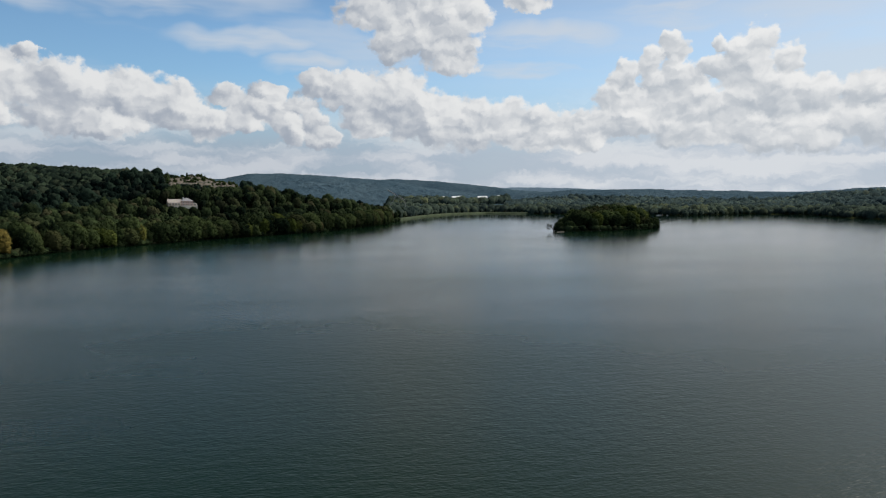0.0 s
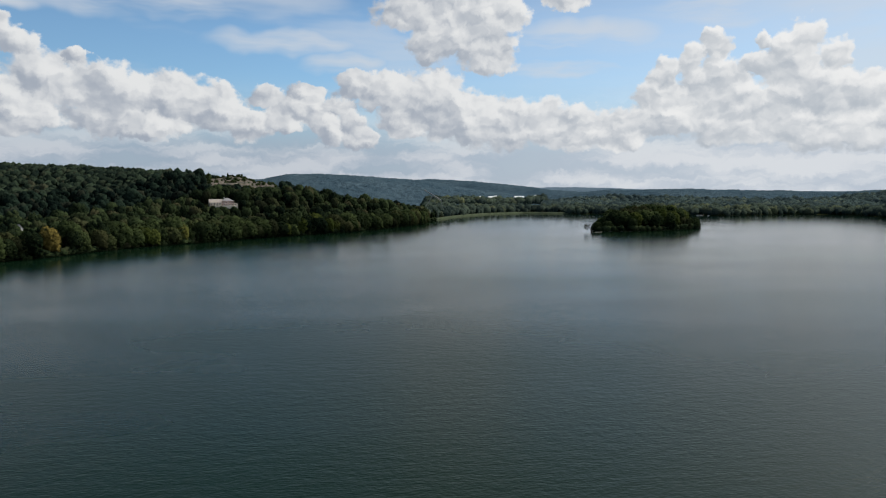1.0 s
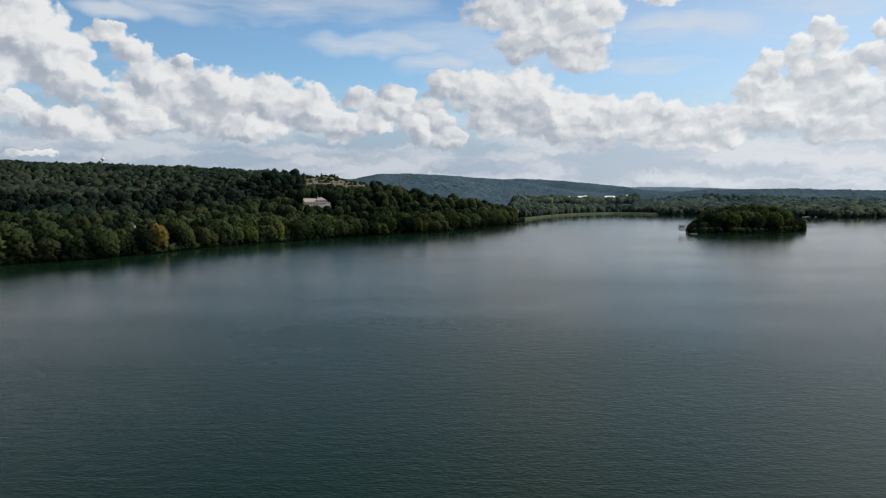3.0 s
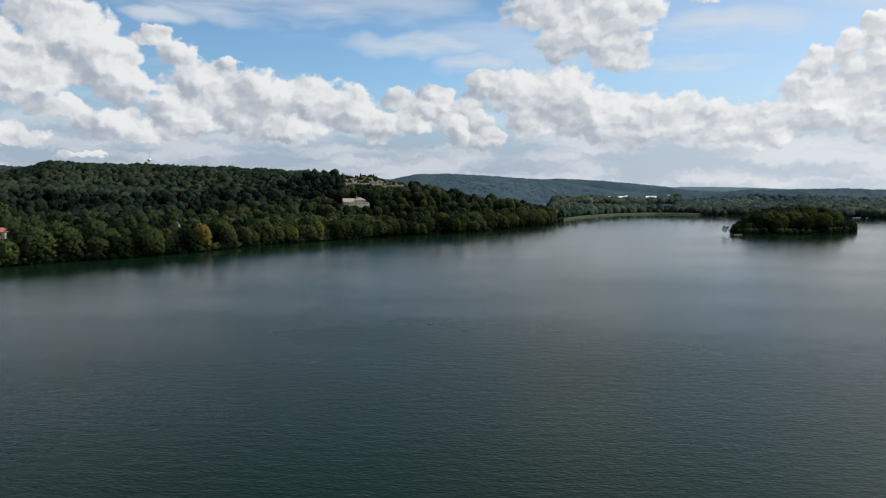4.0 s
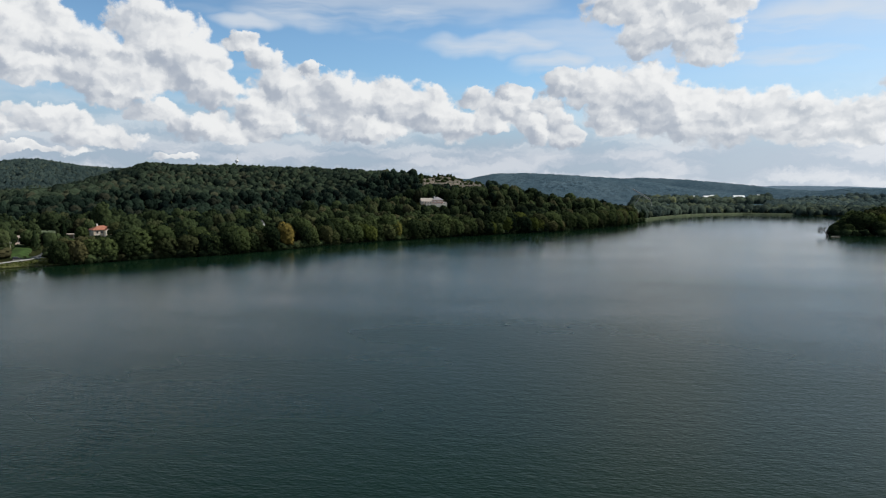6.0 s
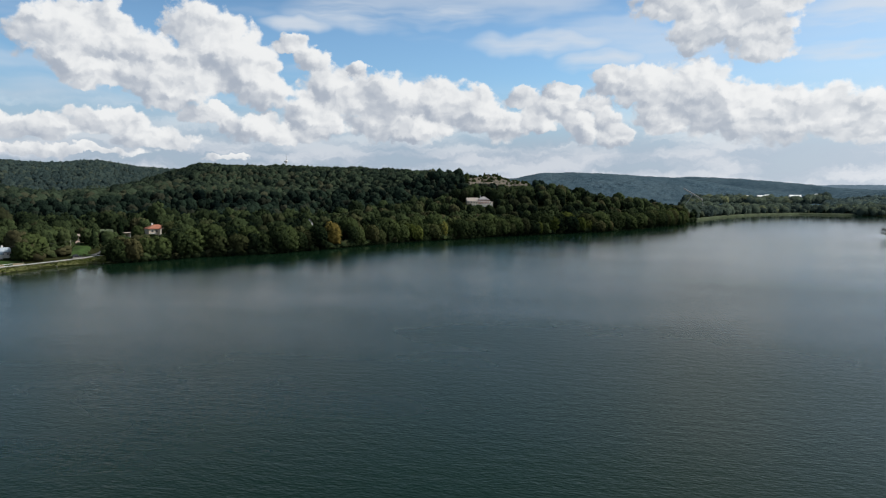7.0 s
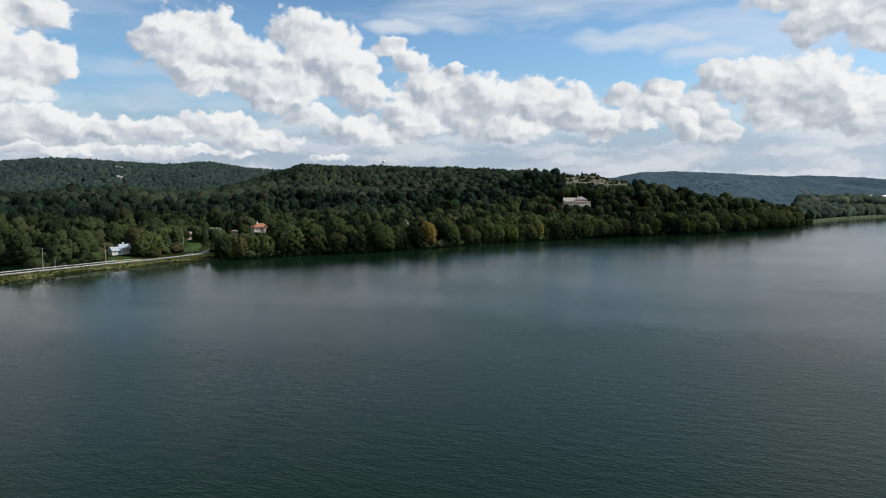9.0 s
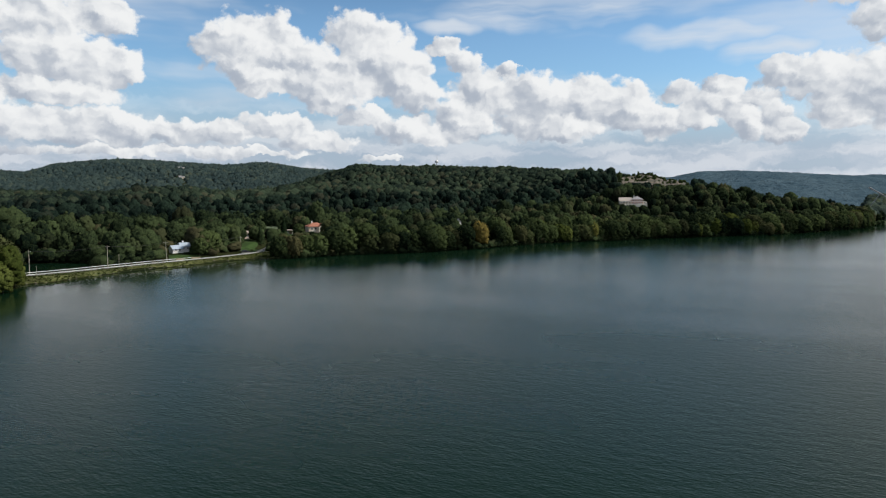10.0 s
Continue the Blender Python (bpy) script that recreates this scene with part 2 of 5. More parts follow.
def foliage(name, dark, light, tint, tint_share=0.72, own=False, grain=0.8):
    """Leaves: colour differs from tree to tree, clump to clump and leaf to leaf, with cloud shade and leaf gaps painted
    in.
    """
    m, g, b = material(name)
    geo = g.node("ShaderNodeNewGeometry")
    p = geo.outputs["Position"]
    if own:
        who = g.node("ShaderNodeObjectInfo").outputs["Random"]
    else:
        tone = g.node("ShaderNodeAttribute")
        tone.attribute_name = "tone"
        who = tone.outputs["Fac"]
    other = g.math("FRACT", g.math("MULTIPLY", who, 7.31))
    # broad noise: its dark zones paint cloud shade into the leaf colour
    stand_shade = g.noise(p, 0.007, 4.0, 0.6)
    # leaf tone varies; the darkest pits are painted shade between clumps
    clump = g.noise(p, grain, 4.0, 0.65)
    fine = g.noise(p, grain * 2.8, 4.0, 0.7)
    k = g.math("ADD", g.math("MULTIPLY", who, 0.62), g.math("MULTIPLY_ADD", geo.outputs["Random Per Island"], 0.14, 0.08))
    k = g.math("ADD", k, g.math("MULTIPLY_ADD", stand_shade, 1.7, -0.80))
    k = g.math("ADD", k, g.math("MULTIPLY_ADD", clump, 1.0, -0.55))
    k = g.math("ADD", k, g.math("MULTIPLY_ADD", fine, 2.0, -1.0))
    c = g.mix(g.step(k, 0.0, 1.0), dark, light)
    t = g.math("MULTIPLY", g.step(other, tint_share, 1.0), g.step(stand_shade, 0.42, 0.62, 0.3, 0.95))
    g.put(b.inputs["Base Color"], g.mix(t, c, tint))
    b.inputs["Roughness"].default_value = 0.62
    b.inputs["Specular IOR Level"].default_value = 0.0
    bump(g, b, g.math("ADD", g.math("MULTIPLY", clump, 0.7), g.math("MULTIPLY", fine, 0.4)), 0.6, 0.8 / grain)
    return m


def water_material():
    m, g, b = material("lake_water")
    p = place_of(g)
    # small waves run across the wind; calmer and rougher patches drift over the lake, and it lies calm under the shore
    r = g.node("ShaderNodeVectorRotate")
    r.rotation_type = "Z_AXIS"
    g.put(r.inputs["Vector"], p)
    g.put(r.inputs["Angle"], radians(-12))
    w = g.vec("MULTIPLY", r.outputs[0], (0.5, 1.0, 1.0))
    gust = g.noise(g.vec("MULTIPLY", r.outputs[0], (0.45, 1.0, 1.0)), 0.010, 4.0, 0.55)
    lee = g.node("ShaderNodeAttribute")
    lee.attribute_name = "open_water"
    wind = g.math("MULTIPLY", lee.outputs["Fac"], g.step(gust, 0.3, 0.7, 0.75, 1.1))
    wave = g.noise(w, 2.0, 2.0, 0.5)
    swell = g.noise(w, 0.55, 2.0, 0.5)
    h = g.math("ADD", g.math("MULTIPLY", wave, 0.090), g.math("MULTIPLY", swell, 0.110))
    bump(g, b, g.math("MULTIPLY", h, wind), 1.0, 1.0)
    g.put(b.inputs["Roughness"], g.math("MULTIPLY_ADD", wind, 0.29, 0.05))
    g.put(b.inputs["Base Color"], g.mix(g.step(gust, 0.35, 0.65), (0.0034, 0.0134, 0.0064, 1), (0.0042, 0.0156, 0.0076, 1)))
    b.inputs["IOR"].default_value = 1.23
    return m


def ground_material():
    m, g, b = material("woodland_floor")
    p = place_of(g)
    k = g.noise(p, 0.03, 5.0, 0.6)
    f = g.noise(p, 0.7, 4.0, 0.6)
    c = g.mix(g.step(k, 0.35, 0.65), (0.014, 0.018, 0.008, 1), (0.026, 0.030, 0.012, 1))
    c = g.mix(g.step(f, 0.5, 0.75, 0.0, 0.5), c, (0.040, 0.033, 0.019, 1))
    g.put(b.inputs["Base Color"], c)
    b.inputs["Roughness"].default_value = 0.9
    b.inputs["Specular IOR Level"].default_value = 0.0
    bump(g, b, f, 0.7, 0.5)
    return m


WATER, GROUND = water_material(), ground_material()
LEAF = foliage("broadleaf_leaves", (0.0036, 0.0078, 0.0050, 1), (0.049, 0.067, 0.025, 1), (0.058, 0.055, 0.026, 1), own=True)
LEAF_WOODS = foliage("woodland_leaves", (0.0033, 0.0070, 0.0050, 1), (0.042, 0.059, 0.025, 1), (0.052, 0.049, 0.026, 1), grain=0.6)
# woodland leaves painted darker to carry cloud shade on the hillside
LEAF_CLOUD_SHADE = foliage("cloud_shaded_leaves", (0.0026, 0.0056, 0.0054, 1), (0.0190, 0.0320, 0.0220, 1), (0.032, 0.035, 0.024, 1), grain=0.55)
# muted, lighter leaf colour carries the thin haze over the ridge
LEAF_RIDGE_HAZE = foliage("ridge_woodland", (0.008, 0.014, 0.012, 1), (0.036, 0.052, 0.032, 1), (0.046, 0.048, 0.030, 1), grain=0.4)
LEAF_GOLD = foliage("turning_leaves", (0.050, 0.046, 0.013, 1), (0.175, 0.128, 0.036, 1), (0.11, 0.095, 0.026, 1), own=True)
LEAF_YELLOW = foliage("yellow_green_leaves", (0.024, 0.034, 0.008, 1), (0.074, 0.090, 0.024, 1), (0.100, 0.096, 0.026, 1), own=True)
# aerial haze painted in: far woods get paler, bluer leaf colours
LEAF_FAR_HAZE = foliage("hazed_distant_woodland", (0.021, 0.032, 0.030, 1), (0.060, 0.080, 0.058, 1), (0.105, 0.118, 0.062, 1), grain=0.35)
LEAF_PLAIN_HAZE = foliage("hazed_plain_woodland", (0.024, 0.038, 0.041, 1), (0.054, 0.078, 0.074, 1), (0.080, 0.096, 0.068, 1), grain=0.3)
# distance haze put into the leaf colour, strongest on the last ridge
LEAF_HILL_HAZE = foliage("hazed_hill_woodland", (0.038, 0.068, 0.092, 1), (0.068, 0.106, 0.132, 1), (0.074, 0.104, 0.116, 1), grain=0.12)
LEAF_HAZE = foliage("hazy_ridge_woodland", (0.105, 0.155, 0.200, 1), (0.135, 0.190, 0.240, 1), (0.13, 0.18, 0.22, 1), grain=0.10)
# blue haze over the far ridge is painted into its leaves
LEAF_WEST_HAZE = foliage("hazed_far_ridge_woodland", (0.021, 0.035, 0.037, 1), (0.042, 0.061, 0.054, 1), (0.060, 0.072, 0.050, 1), grain=0.3)
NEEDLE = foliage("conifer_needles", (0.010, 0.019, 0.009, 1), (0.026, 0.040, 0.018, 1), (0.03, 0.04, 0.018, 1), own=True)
BARK = plain("grey_brown_bark", (0.10, 0.08, 0.06), 0.9, vary=0.4, scale=2.0, relief=0.04)


# ---- the land: one height field round the lake ----
SHORE = [(-180, 480), (-140, 340), (-100, 296), (-74, 292), (-69.8, 304), (-68.8, 306), (-67.7, 322), (-65.2, 330), (-62.5, 346),
         (-60.5, 360), (-58.5, 369), (-56.4, 377), (-54.2, 394), (-52, 401), (-50.3, 401), (-47, 411), (-43.3, 426), (-40.4, 430),
         (-38.1, 437), (-35.7, 455), (-33.3, 471), (-30.9, 497), (-28.5, 523), (-26, 546), (-21.8, 580), (-19.4, 612), (-15.2, 654),
         (-11.1, 708), (-9, 758), (-6.4, 840), (-5, 925), (-4.2, 1005), (-3.3, 1113), (-1.1, 1314), (0.8, 1447), (3.6, 1550),
         (8.3, 1500), (17.4, 1480), (19.1, 1450), (21.2, 1511), (24, 1640), (27.2, 1640), (28.6, 1600), (30.5, 1410), (33.1, 1340),
         (45, 1250), (70, 1100), (100, 900), (140, 650), (180, 480)]
# ridges: azimuth, distance of the crest, height of the bare crest
RIDGE_NEAR = [(-90, 1400, 40), (-70, 1350, 30), (-62.5, 1300, 28), (-60.5, 1200, 34), (-57, 1200, 34), (-54, 1300, 28), (-50.5, 1450, 36), (-48.5, 1500, 48), (-47, 1500, 62), (-45.1, 1500, 77), (-43.7, 1500, 89), (-40.4, 1450, 82), (-37.1, 1400, 82), (-31, 1280, 73), (-26.3, 1150, 63), (-21.8, 1020, 57), (-20.2, 1010, 52), (-18.4, 1000, 42), (-16, 960, 38), (-13.3, 940, 29), (-10, 960, 20), (-7, 1010, 12), (-5, 1080, 6), (-3, 1200, 0), (60, 1500, 0)]
RIDGE_MID = [(-80, 850, 12), (-64, 850, 18), (-60, 900, 28), (-57, 900, 28), (-53, 950, 22), (-46, 980, 36), (-38, 960, 30), (-30, 900, 28), (-26, 860, 24), (-23, 800, 6), (-20, 800, 0)]
RIDGE_WEST = [(-100, 2300, 90), (-72, 2300, 85), (-69.4, 2300, 88), (-67.7, 2300, 86), (-66, 2300, 110), (-63, 2300, 126), (-60.3, 2300, 128), (-57, 2300, 120),
              (-54.1, 2250, 115), (-50.6, 2200, 122), (-47.9, 2200, 106), (-45.1, 2200, 100), (-40, 2200, 90), (-30, 2200, 70), (-20, 2200, 50), (-12, 2200, 20), (0, 2200, 0)]
RIDGE_FAR = [(-60, 3100, 60), (-25, 3100, 90), (-18, 3100, 102), (-15.9, 3100, 126), (-13.2, 3100, 128), (-8.7, 3100, 115), (-4.9, 3100, 102), (-3, 3100, 88),
             (0, 3100, 60), (6, 3100, 20), (12, 3100, 0)]
RIDGE_BLUE = [(-20, 3900, 90), (-7, 3900, 118), (-4, 3900, 133), (-1.1, 3900, 122), (3.1, 3900, 98), (6.4, 3900, 68), (9, 3900, 60), (15, 3900, 50), (40, 3900, 40)]
RIDGE_EDGE = [(-30, 4550, 90), (4, 4550, 92), (7.8, 4550, 97), (11, 4550, 88), (16, 4550, 70), (40, 4550, 60)]
RIDGE_EAST = [(4, 2600, 20), (8, 2600, 45), (11, 2600, 58), (12.9, 2600, 54), (16.9, 2600, 58), (19, 2600, 55), (23.2, 2600, 51), (25.9, 2550, 46),
              (28.6, 2450, 48), (30.7, 2350, 52), (33, 2300, 57), (40, 2300, 75), (60, 2300, 60)]
RIDGES = [(RIDGE_NEAR, 300, 420), (RIDGE_MID, 220, 140), (RIDGE_WEST, 420, 500), (RIDGE_FAR, 520, 420), (RIDGE_BLUE, 300, 300), (RIDGE_EDGE, 250, 600), (RIDGE_EAST, 380, 500)]
ISLAND = (195.5, 797.0, radians(46), 92.0, 36.0)      # centre, turn, half length, half width


ROAD = [(-317, 90), (-317.5, 120), (-318, 136), (-319, 155), (-321.5, 170), (-323.5, 186), (-325, 201), (-326.5, 218), (-328.5, 237), (-333, 258), (-341, 275), (-354, 292), (-372, 310)]
ROAD_Z = 1.5


def ripple(x, y, size, seed):
    """Soft rolling variation between -1 and 1."""
    a = np.sin(x / size + 1.7 * seed) * np.cos(y / size * 0.83 - seed)
    b = np.sin((x + y) / size * 1.71 + 2.3 * seed) * np.cos((x - y) / size * 1.37 + seed)
    c = np.sin(x / size * 3.1 - y / size * 1.9 + seed) * np.cos(y / size * 2.7 + x / size * 0.7 + 3 * seed)
    return (a + 0.6 * b + 0.35 * c) / 1.95


def polar(x, y):
    return np.degrees(np.arctan2(x, y)), np.hypot(x, y)


def inland(x, y):
    """Metres from the lake's edge, positive on land (the island left out)."""
    az, r = polar(x, y)
    a, d = zip(*SHORE)
    return r - np.interp(az, a, d) + 2.2 * ripple(x, y, 13.0, 1.0)


def island_depth(x, y):
    cx, cy, turn, a, b = ISLAND
    u = (x - cx) * math.sin(turn) + (y - cy) * math.cos(turn)
    v = (x - cx) * math.cos(turn) - (y - cy) * math.sin(turn)
    return 1 - np.sqrt((u / a) ** 2 + (v / b) ** 2) + 0.06 * ripple(x, y, 11.0, 2.0)


def pond_depth(x, y):
    return 1 - np.sqrt(((x + 357) / 33) ** 2 + ((y - 150) / 36) ** 2)


def road_distance(x, y):
    best = np.full(np.shape(x), 1e9)
    for (ax, ay), (bx, by) in zip(ROAD[:-1], ROAD[1:]):
        dx, dy = bx - ax, by - ay
        t = np.clip(((x - ax) * dx + (y - ay) * dy) / (dx * dx + dy * dy), 0, 1)
        best = np.minimum(best, np.hypot(x - ax - t * dx, y - ay - t * dy))
    return best


def ease(v, lo, hi):
    k = np.clip((v - lo) / (hi - lo), 0, 1)
    return k * k * (3 - 2 * k)


def height(x, y):
    x, y = np.asarray(x, float), np.asarray(y, float)
    az, r = polar(x, y)
    s = inland(x, y)
    left = ease(az, 2.0, -12.0)
    rise = 1.6 * (1 - np.exp(-np.maximum(s, 0) / 6)) + (3 + 10 * left) * (1 - np.exp(-np.maximum(s, 0) / 260))
    top = np.zeros_like(r)
    for table, front, back in RIDGES:
        a, d, h = zip(*table)
        crest = np.interp(az, a, d) + 60 * ripple(x, y, 240.0, 4.0)
        k = r - crest
        lift = np.interp(az, a, h, left=0, right=0)
        top = np.maximum(top, lift * np.exp(-np.where(k < 0, (k / front) ** 2, (k / back) ** 2)))
    z = np.maximum(rise, top * ease(s, 0, 160) + rise * 0.3)
    z += ease(s, 60, 300) * 2.5 * ripple(x, y, 75.0, 3.0)
    a, d, _ = zip(*RIDGE_NEAR)
    roll = ease(s, 170, 330) * ease(np.interp(az, a, d) - r, 40, 320) * ease(az, -22.5, -26.0)
    z += roll * (7.0 * ripple(x, y, 105.0, 5.0) + 3.0)
    z = np.where(s > 0, np.maximum(z, 0.15), np.maximum(0.12 * s, -4.0))
    z = z + 8.0 * ease(az, -21.8, -19.5) * ease(az, -15.6, -17.4) * ease(r, 885, 950) * ease(r, 1030, 975)     # spoil of the rock cut
    z = z + 7.0 * np.exp(-((x + 261) ** 2 + (y - 680) ** 2) / 48.0 ** 2)     # the knoll under the mansion
    pd = pond_depth(x, y)
    z = np.where(s > 0, np.minimum(z, 0.5 + 3.0 * np.maximum(-pd, 0) ** 1.3) - 3.0 * ease(pd, 0.0, 0.2), z)
    if np.any(r < 520):
        k = ease(road_distance(x, y), 11.0, 5.5)
        z = np.where(s > -6, z * (1 - k) + ROAD_Z * k, z)
    i = island_depth(x, y)
    return np.maximum(z, np.where(i > -0.1, 6.0 * np.sign(i) * np.abs(i) ** 0.8, -4.0))


def link_mesh(name, verts, faces, mat, parent=None, label="", smooth=False, normals=None):
    me = bpy.data.meshes.new(name)
    verts = np.asarray(verts, np.float32)
    faces = np.asarray(faces, np.int32)
    me.vertices.add(len(verts))
    me.vertices.foreach_set("co", verts.ravel())
    n, k = faces.shape
    me.loops.add(n * k)
    me.loops.foreach_set("vertex_index", faces.ravel())
    me.polygons.add(n)
    me.polygons.foreach_set("loop_start", np.arange(0, n * k, k, dtype=np.int32))
    me.update(calc_edges=True)
    if smooth:
        me.polygons.foreach_set("use_smooth", np.ones(n, bool))
    if normals is not None:
        me.attributes.new("custom_normal", "FLOAT_VECTOR", "POINT").data.foreach_set("vector", np.asarray(normals, np.float32).ravel())
        me.update()
    me.materials.append(mat)
    ob = new(name, me)
    if parent is not None:
        ob.parent = parent
    if label:
        tagged(ob, label)
    return ob


def grid_faces(rows, cols, wrap=False):
    i, j = np.meshgrid(np.arange(rows - 1), np.arange(cols if wrap else cols - 1), indexing="ij")
    j2 = (j + 1) % cols
    return np.stack([i * cols + j, i * cols + j2, (i + 1) * cols + j2, (i + 1) * cols + j], -1).reshape(-1, 4)


def build_ground():
    az = np.radians(np.concatenate([np.arange(-80, 42, 0.33), np.arange(42, 280, 4.0)]))
    r = np.concatenate([[0.01, 100.0, 200.0], np.geomspace(280, 460, 70)[:-1], np.geomspace(460, 1700, 90), np.geomspace(1725, 4900, 50)])
    rr, aa = np.meshgrid(r, az, indexing="ij")
    x, y = rr * np.sin(aa), rr * np.cos(aa)
    z = height(x, y)
    v = np.stack([x, y, z], -1).reshape(-1, 3)
    f = grid_faces(len(r), len(az), wrap=True)[:, ::-1]
    ob = link_mesh("ground", v, f, GROUND, smooth=True)
    tagged(ob, "wooded lakeside ground rising to low hills", "ground", kind="structure")


def build_lake():
    a = np.radians(np.concatenate([np.arange(-80, 42, 0.75), np.arange(42, 280, 4.0)]))
    r = np.concatenate([[0.002, 60, 90, 120, 150, 180, 210, 240], np.geomspace(280, 1760, 80)])
    rr, aa = np.meshgrid(r, a, indexing="ij")
    x, y = rr * np.sin(aa), rr * np.cos(aa)
    v = np.stack([x, y, 0 * rr], -1).reshape(-1, 3)
    ob = link_mesh("water", v, grid_faces(len(r), len(a), wrap=True)[:, ::-1], WATER, smooth=True)
    # how open to the wind: nearly still under the wooded shore and behind the causeway
    s = -inland(x, y).ravel()
    i = -island_depth(x, y).ravel() * 60
    az = polar(x, y)[0].ravel()
    lee = 12 + 68 * ease(az, 12.0, -14.0)
    wind = 0.22 + 0.78 * np.minimum(ease(s / lee, 0.05, 1.0), ease(i, 0.0, 40.0))
    wind *= 1 / (1 + (np.hypot(x, y).ravel() / 350) ** 2)
    wind = np.where(s < 0, 0.10, wind)
    attr = ob.data.attributes.new("open_water", "FLOAT", "POINT")
    attr.data.foreach_set("value", wind.astype(np.float32))
    tagged(ob, "dark grey-green lake water with fine wind ripples", "lake", kind="structure")


build_ground()
build_lake()


# ---- trees ----
rng = np.random.default_rng(7)


def ball(level):
    bm = bmesh.new()
    bmesh.ops.create_icosphere(bm, subdivisions=level, radius=1.0)
    v = np.array([p.co[:] for p in bm.verts])
    f = np.array([[q.index for q in t.verts] for t in bm.faces])
    bm.free()
    return v, f


BALL = {1: ball(1), 2: ball(2)}


def lumpy(level, centre, radius, rough, gen):
    v, f = BALL[level]
    k = 1 + rough * gen.uniform(-1, 1, len(v))
    return v * k[:, None] * np.asarray(radius) + np.asarray(centre), f


def leaf_cards(centres, normals, size, gen):
    """Small crooked leaf sprays: quads that face roughly outwards."""
    n = len(centres)
    d = normals + gen.normal(0, 0.22, (n, 3))
    d /= np.linalg.norm(d, axis=1, keepdims=True)
    u = np.cross(d, gen.normal(0, 1, (n, 3)))
    u /= np.linalg.norm(u, axis=1, keepdims=True)
    w = np.cross(d, u)
    s = (size * gen.uniform(0.6, 1.35, n))[:, None]
    u, w = u * s, w * s * gen.uniform(0.5, 0.9, n)[:, None]
    bend = d * s * gen.uniform(-0.35, 0.35, n)[:, None]
    q = np.stack([centres - u, centres - w * 0.8 + bend, centres + u, centres + w + bend], 1)
    return q.reshape(-1, 3), np.arange(4 * n).reshape(n, 4)


def as_tris(v, f):
    """Quads cut into triangles, so that every piece joins in one array."""
    if f.shape[1] == 3:
        return v, f
    return v, np.concatenate([f[:, [0, 1, 2]], f[:, [0, 2, 3]]])


def stack(pieces):
    vs, fs, k = [], [], 0
    for v, f in pieces:
        v, f = as_tris(v, f)
        vs.append(v)
        fs.append(f + k)
        k += len(v)
    return np.concatenate(vs), np.concatenate(fs)


def crown_parts(gen, lobes, cards, size, heart, wide=0.40, fine=1, top=0.0):
    """A crown one unit high: rounded boughs heaped over an uneven dome that reaches to the ground, with leaf sprays on them."""
    axes = np.array((wide * gen.uniform(0.88, 1.12), wide * gen.uniform(0.88, 1.12), 0.5))
    lean = gen.normal(0, 0.05, 2)
    ways = gen.normal(0, 1, (7, 3))
    ways /= np.linalg.norm(ways, axis=1, keepdims=True)
    much = gen.uniform(-0.16, 0.22, 7)

    def surface(d):
        z = d[:, 2]
        swell = np.clip(0.88 + (much * np.exp(5.0 * (d @ ways.T - 1))).sum(1), 0.68, 1.12)
        skirt = np.where(z < 0, 1 / np.maximum(1 - z ** 2, 0.16) ** (0.40 - top), 1.0)
        out = d * np.stack([swell * skirt, swell * skirt, np.where(z > 0, swell, 1.0)], -1) * axes + (0, 0, 0.5)
        out[:, :2] += lean * out[:, 2:]
        return out

    mid = np.array((0, 0, 0.45))
    v, f = BALL[heart]
    core = (surface(v) - mid) * gen.uniform(0.66, 0.78, (len(v), 1)) + mid
    pieces, turned = [(core, f)], [v]
    k = (np.arange(lobes) + gen.uniform(0.1, 0.9, lobes)) / lobes
    z = 0.97 - 1.72 * k
    a = np.arange(lobes) * 2.39996 + gen.uniform(-0.5, 0.5, lobes)
    ring = np.sqrt(np.maximum(1 - z * z, 0.0))
    d = np.stack([ring * np.cos(a), ring * np.sin(a), z], -1)
    # the fewer the boughs, the wider each of them
    wid = 1.40 * wide / math.sqrt(lobes) * gen.uniform(0.75, 1.45, lobes)
    hub = (surface(d) - mid) * (1 - 0.42 * wid / wide)[:, None] + mid
    bv, bf = BALL[fine]
    for i in range(lobes):
        way = bv * (1 + gen.uniform(-0.20, 0.20, (len(bv), 1)))
        pieces.append((way * wid[i] * (1.0, 1.0, gen.uniform(0.78, 1.1)) + hub[i], bf))
        turned.append(bv * 0.62 + d[i] * 0.66 + (0, 0, 0.12))
    if cards:
        i = gen.integers(0, lobes, cards)
        way = gen.normal(0, 1, (cards, 3)) + 1.2 * d[i] + (0, 0, 0.3)
        way /= np.linalg.norm(way, axis=1, keepdims=True)
        face = way * 0.62 + d[i] * 0.66 + (0, 0, 0.12)
        face /= np.linalg.norm(face, axis=1, keepdims=True)
        pieces.append(leaf_cards(hub[i] + way * (wid[i] * gen.uniform(0.88, 1.38, cards))[:, None], face, size, gen))
        turned.append(np.repeat(face + gen.normal(0, 0.24, (cards, 3)), 4, axis=0))
    v, f = stack(pieces)
    n = np.concatenate(turned)
    return v, f, n / np.linalg.norm(n, axis=1, keepdims=True)


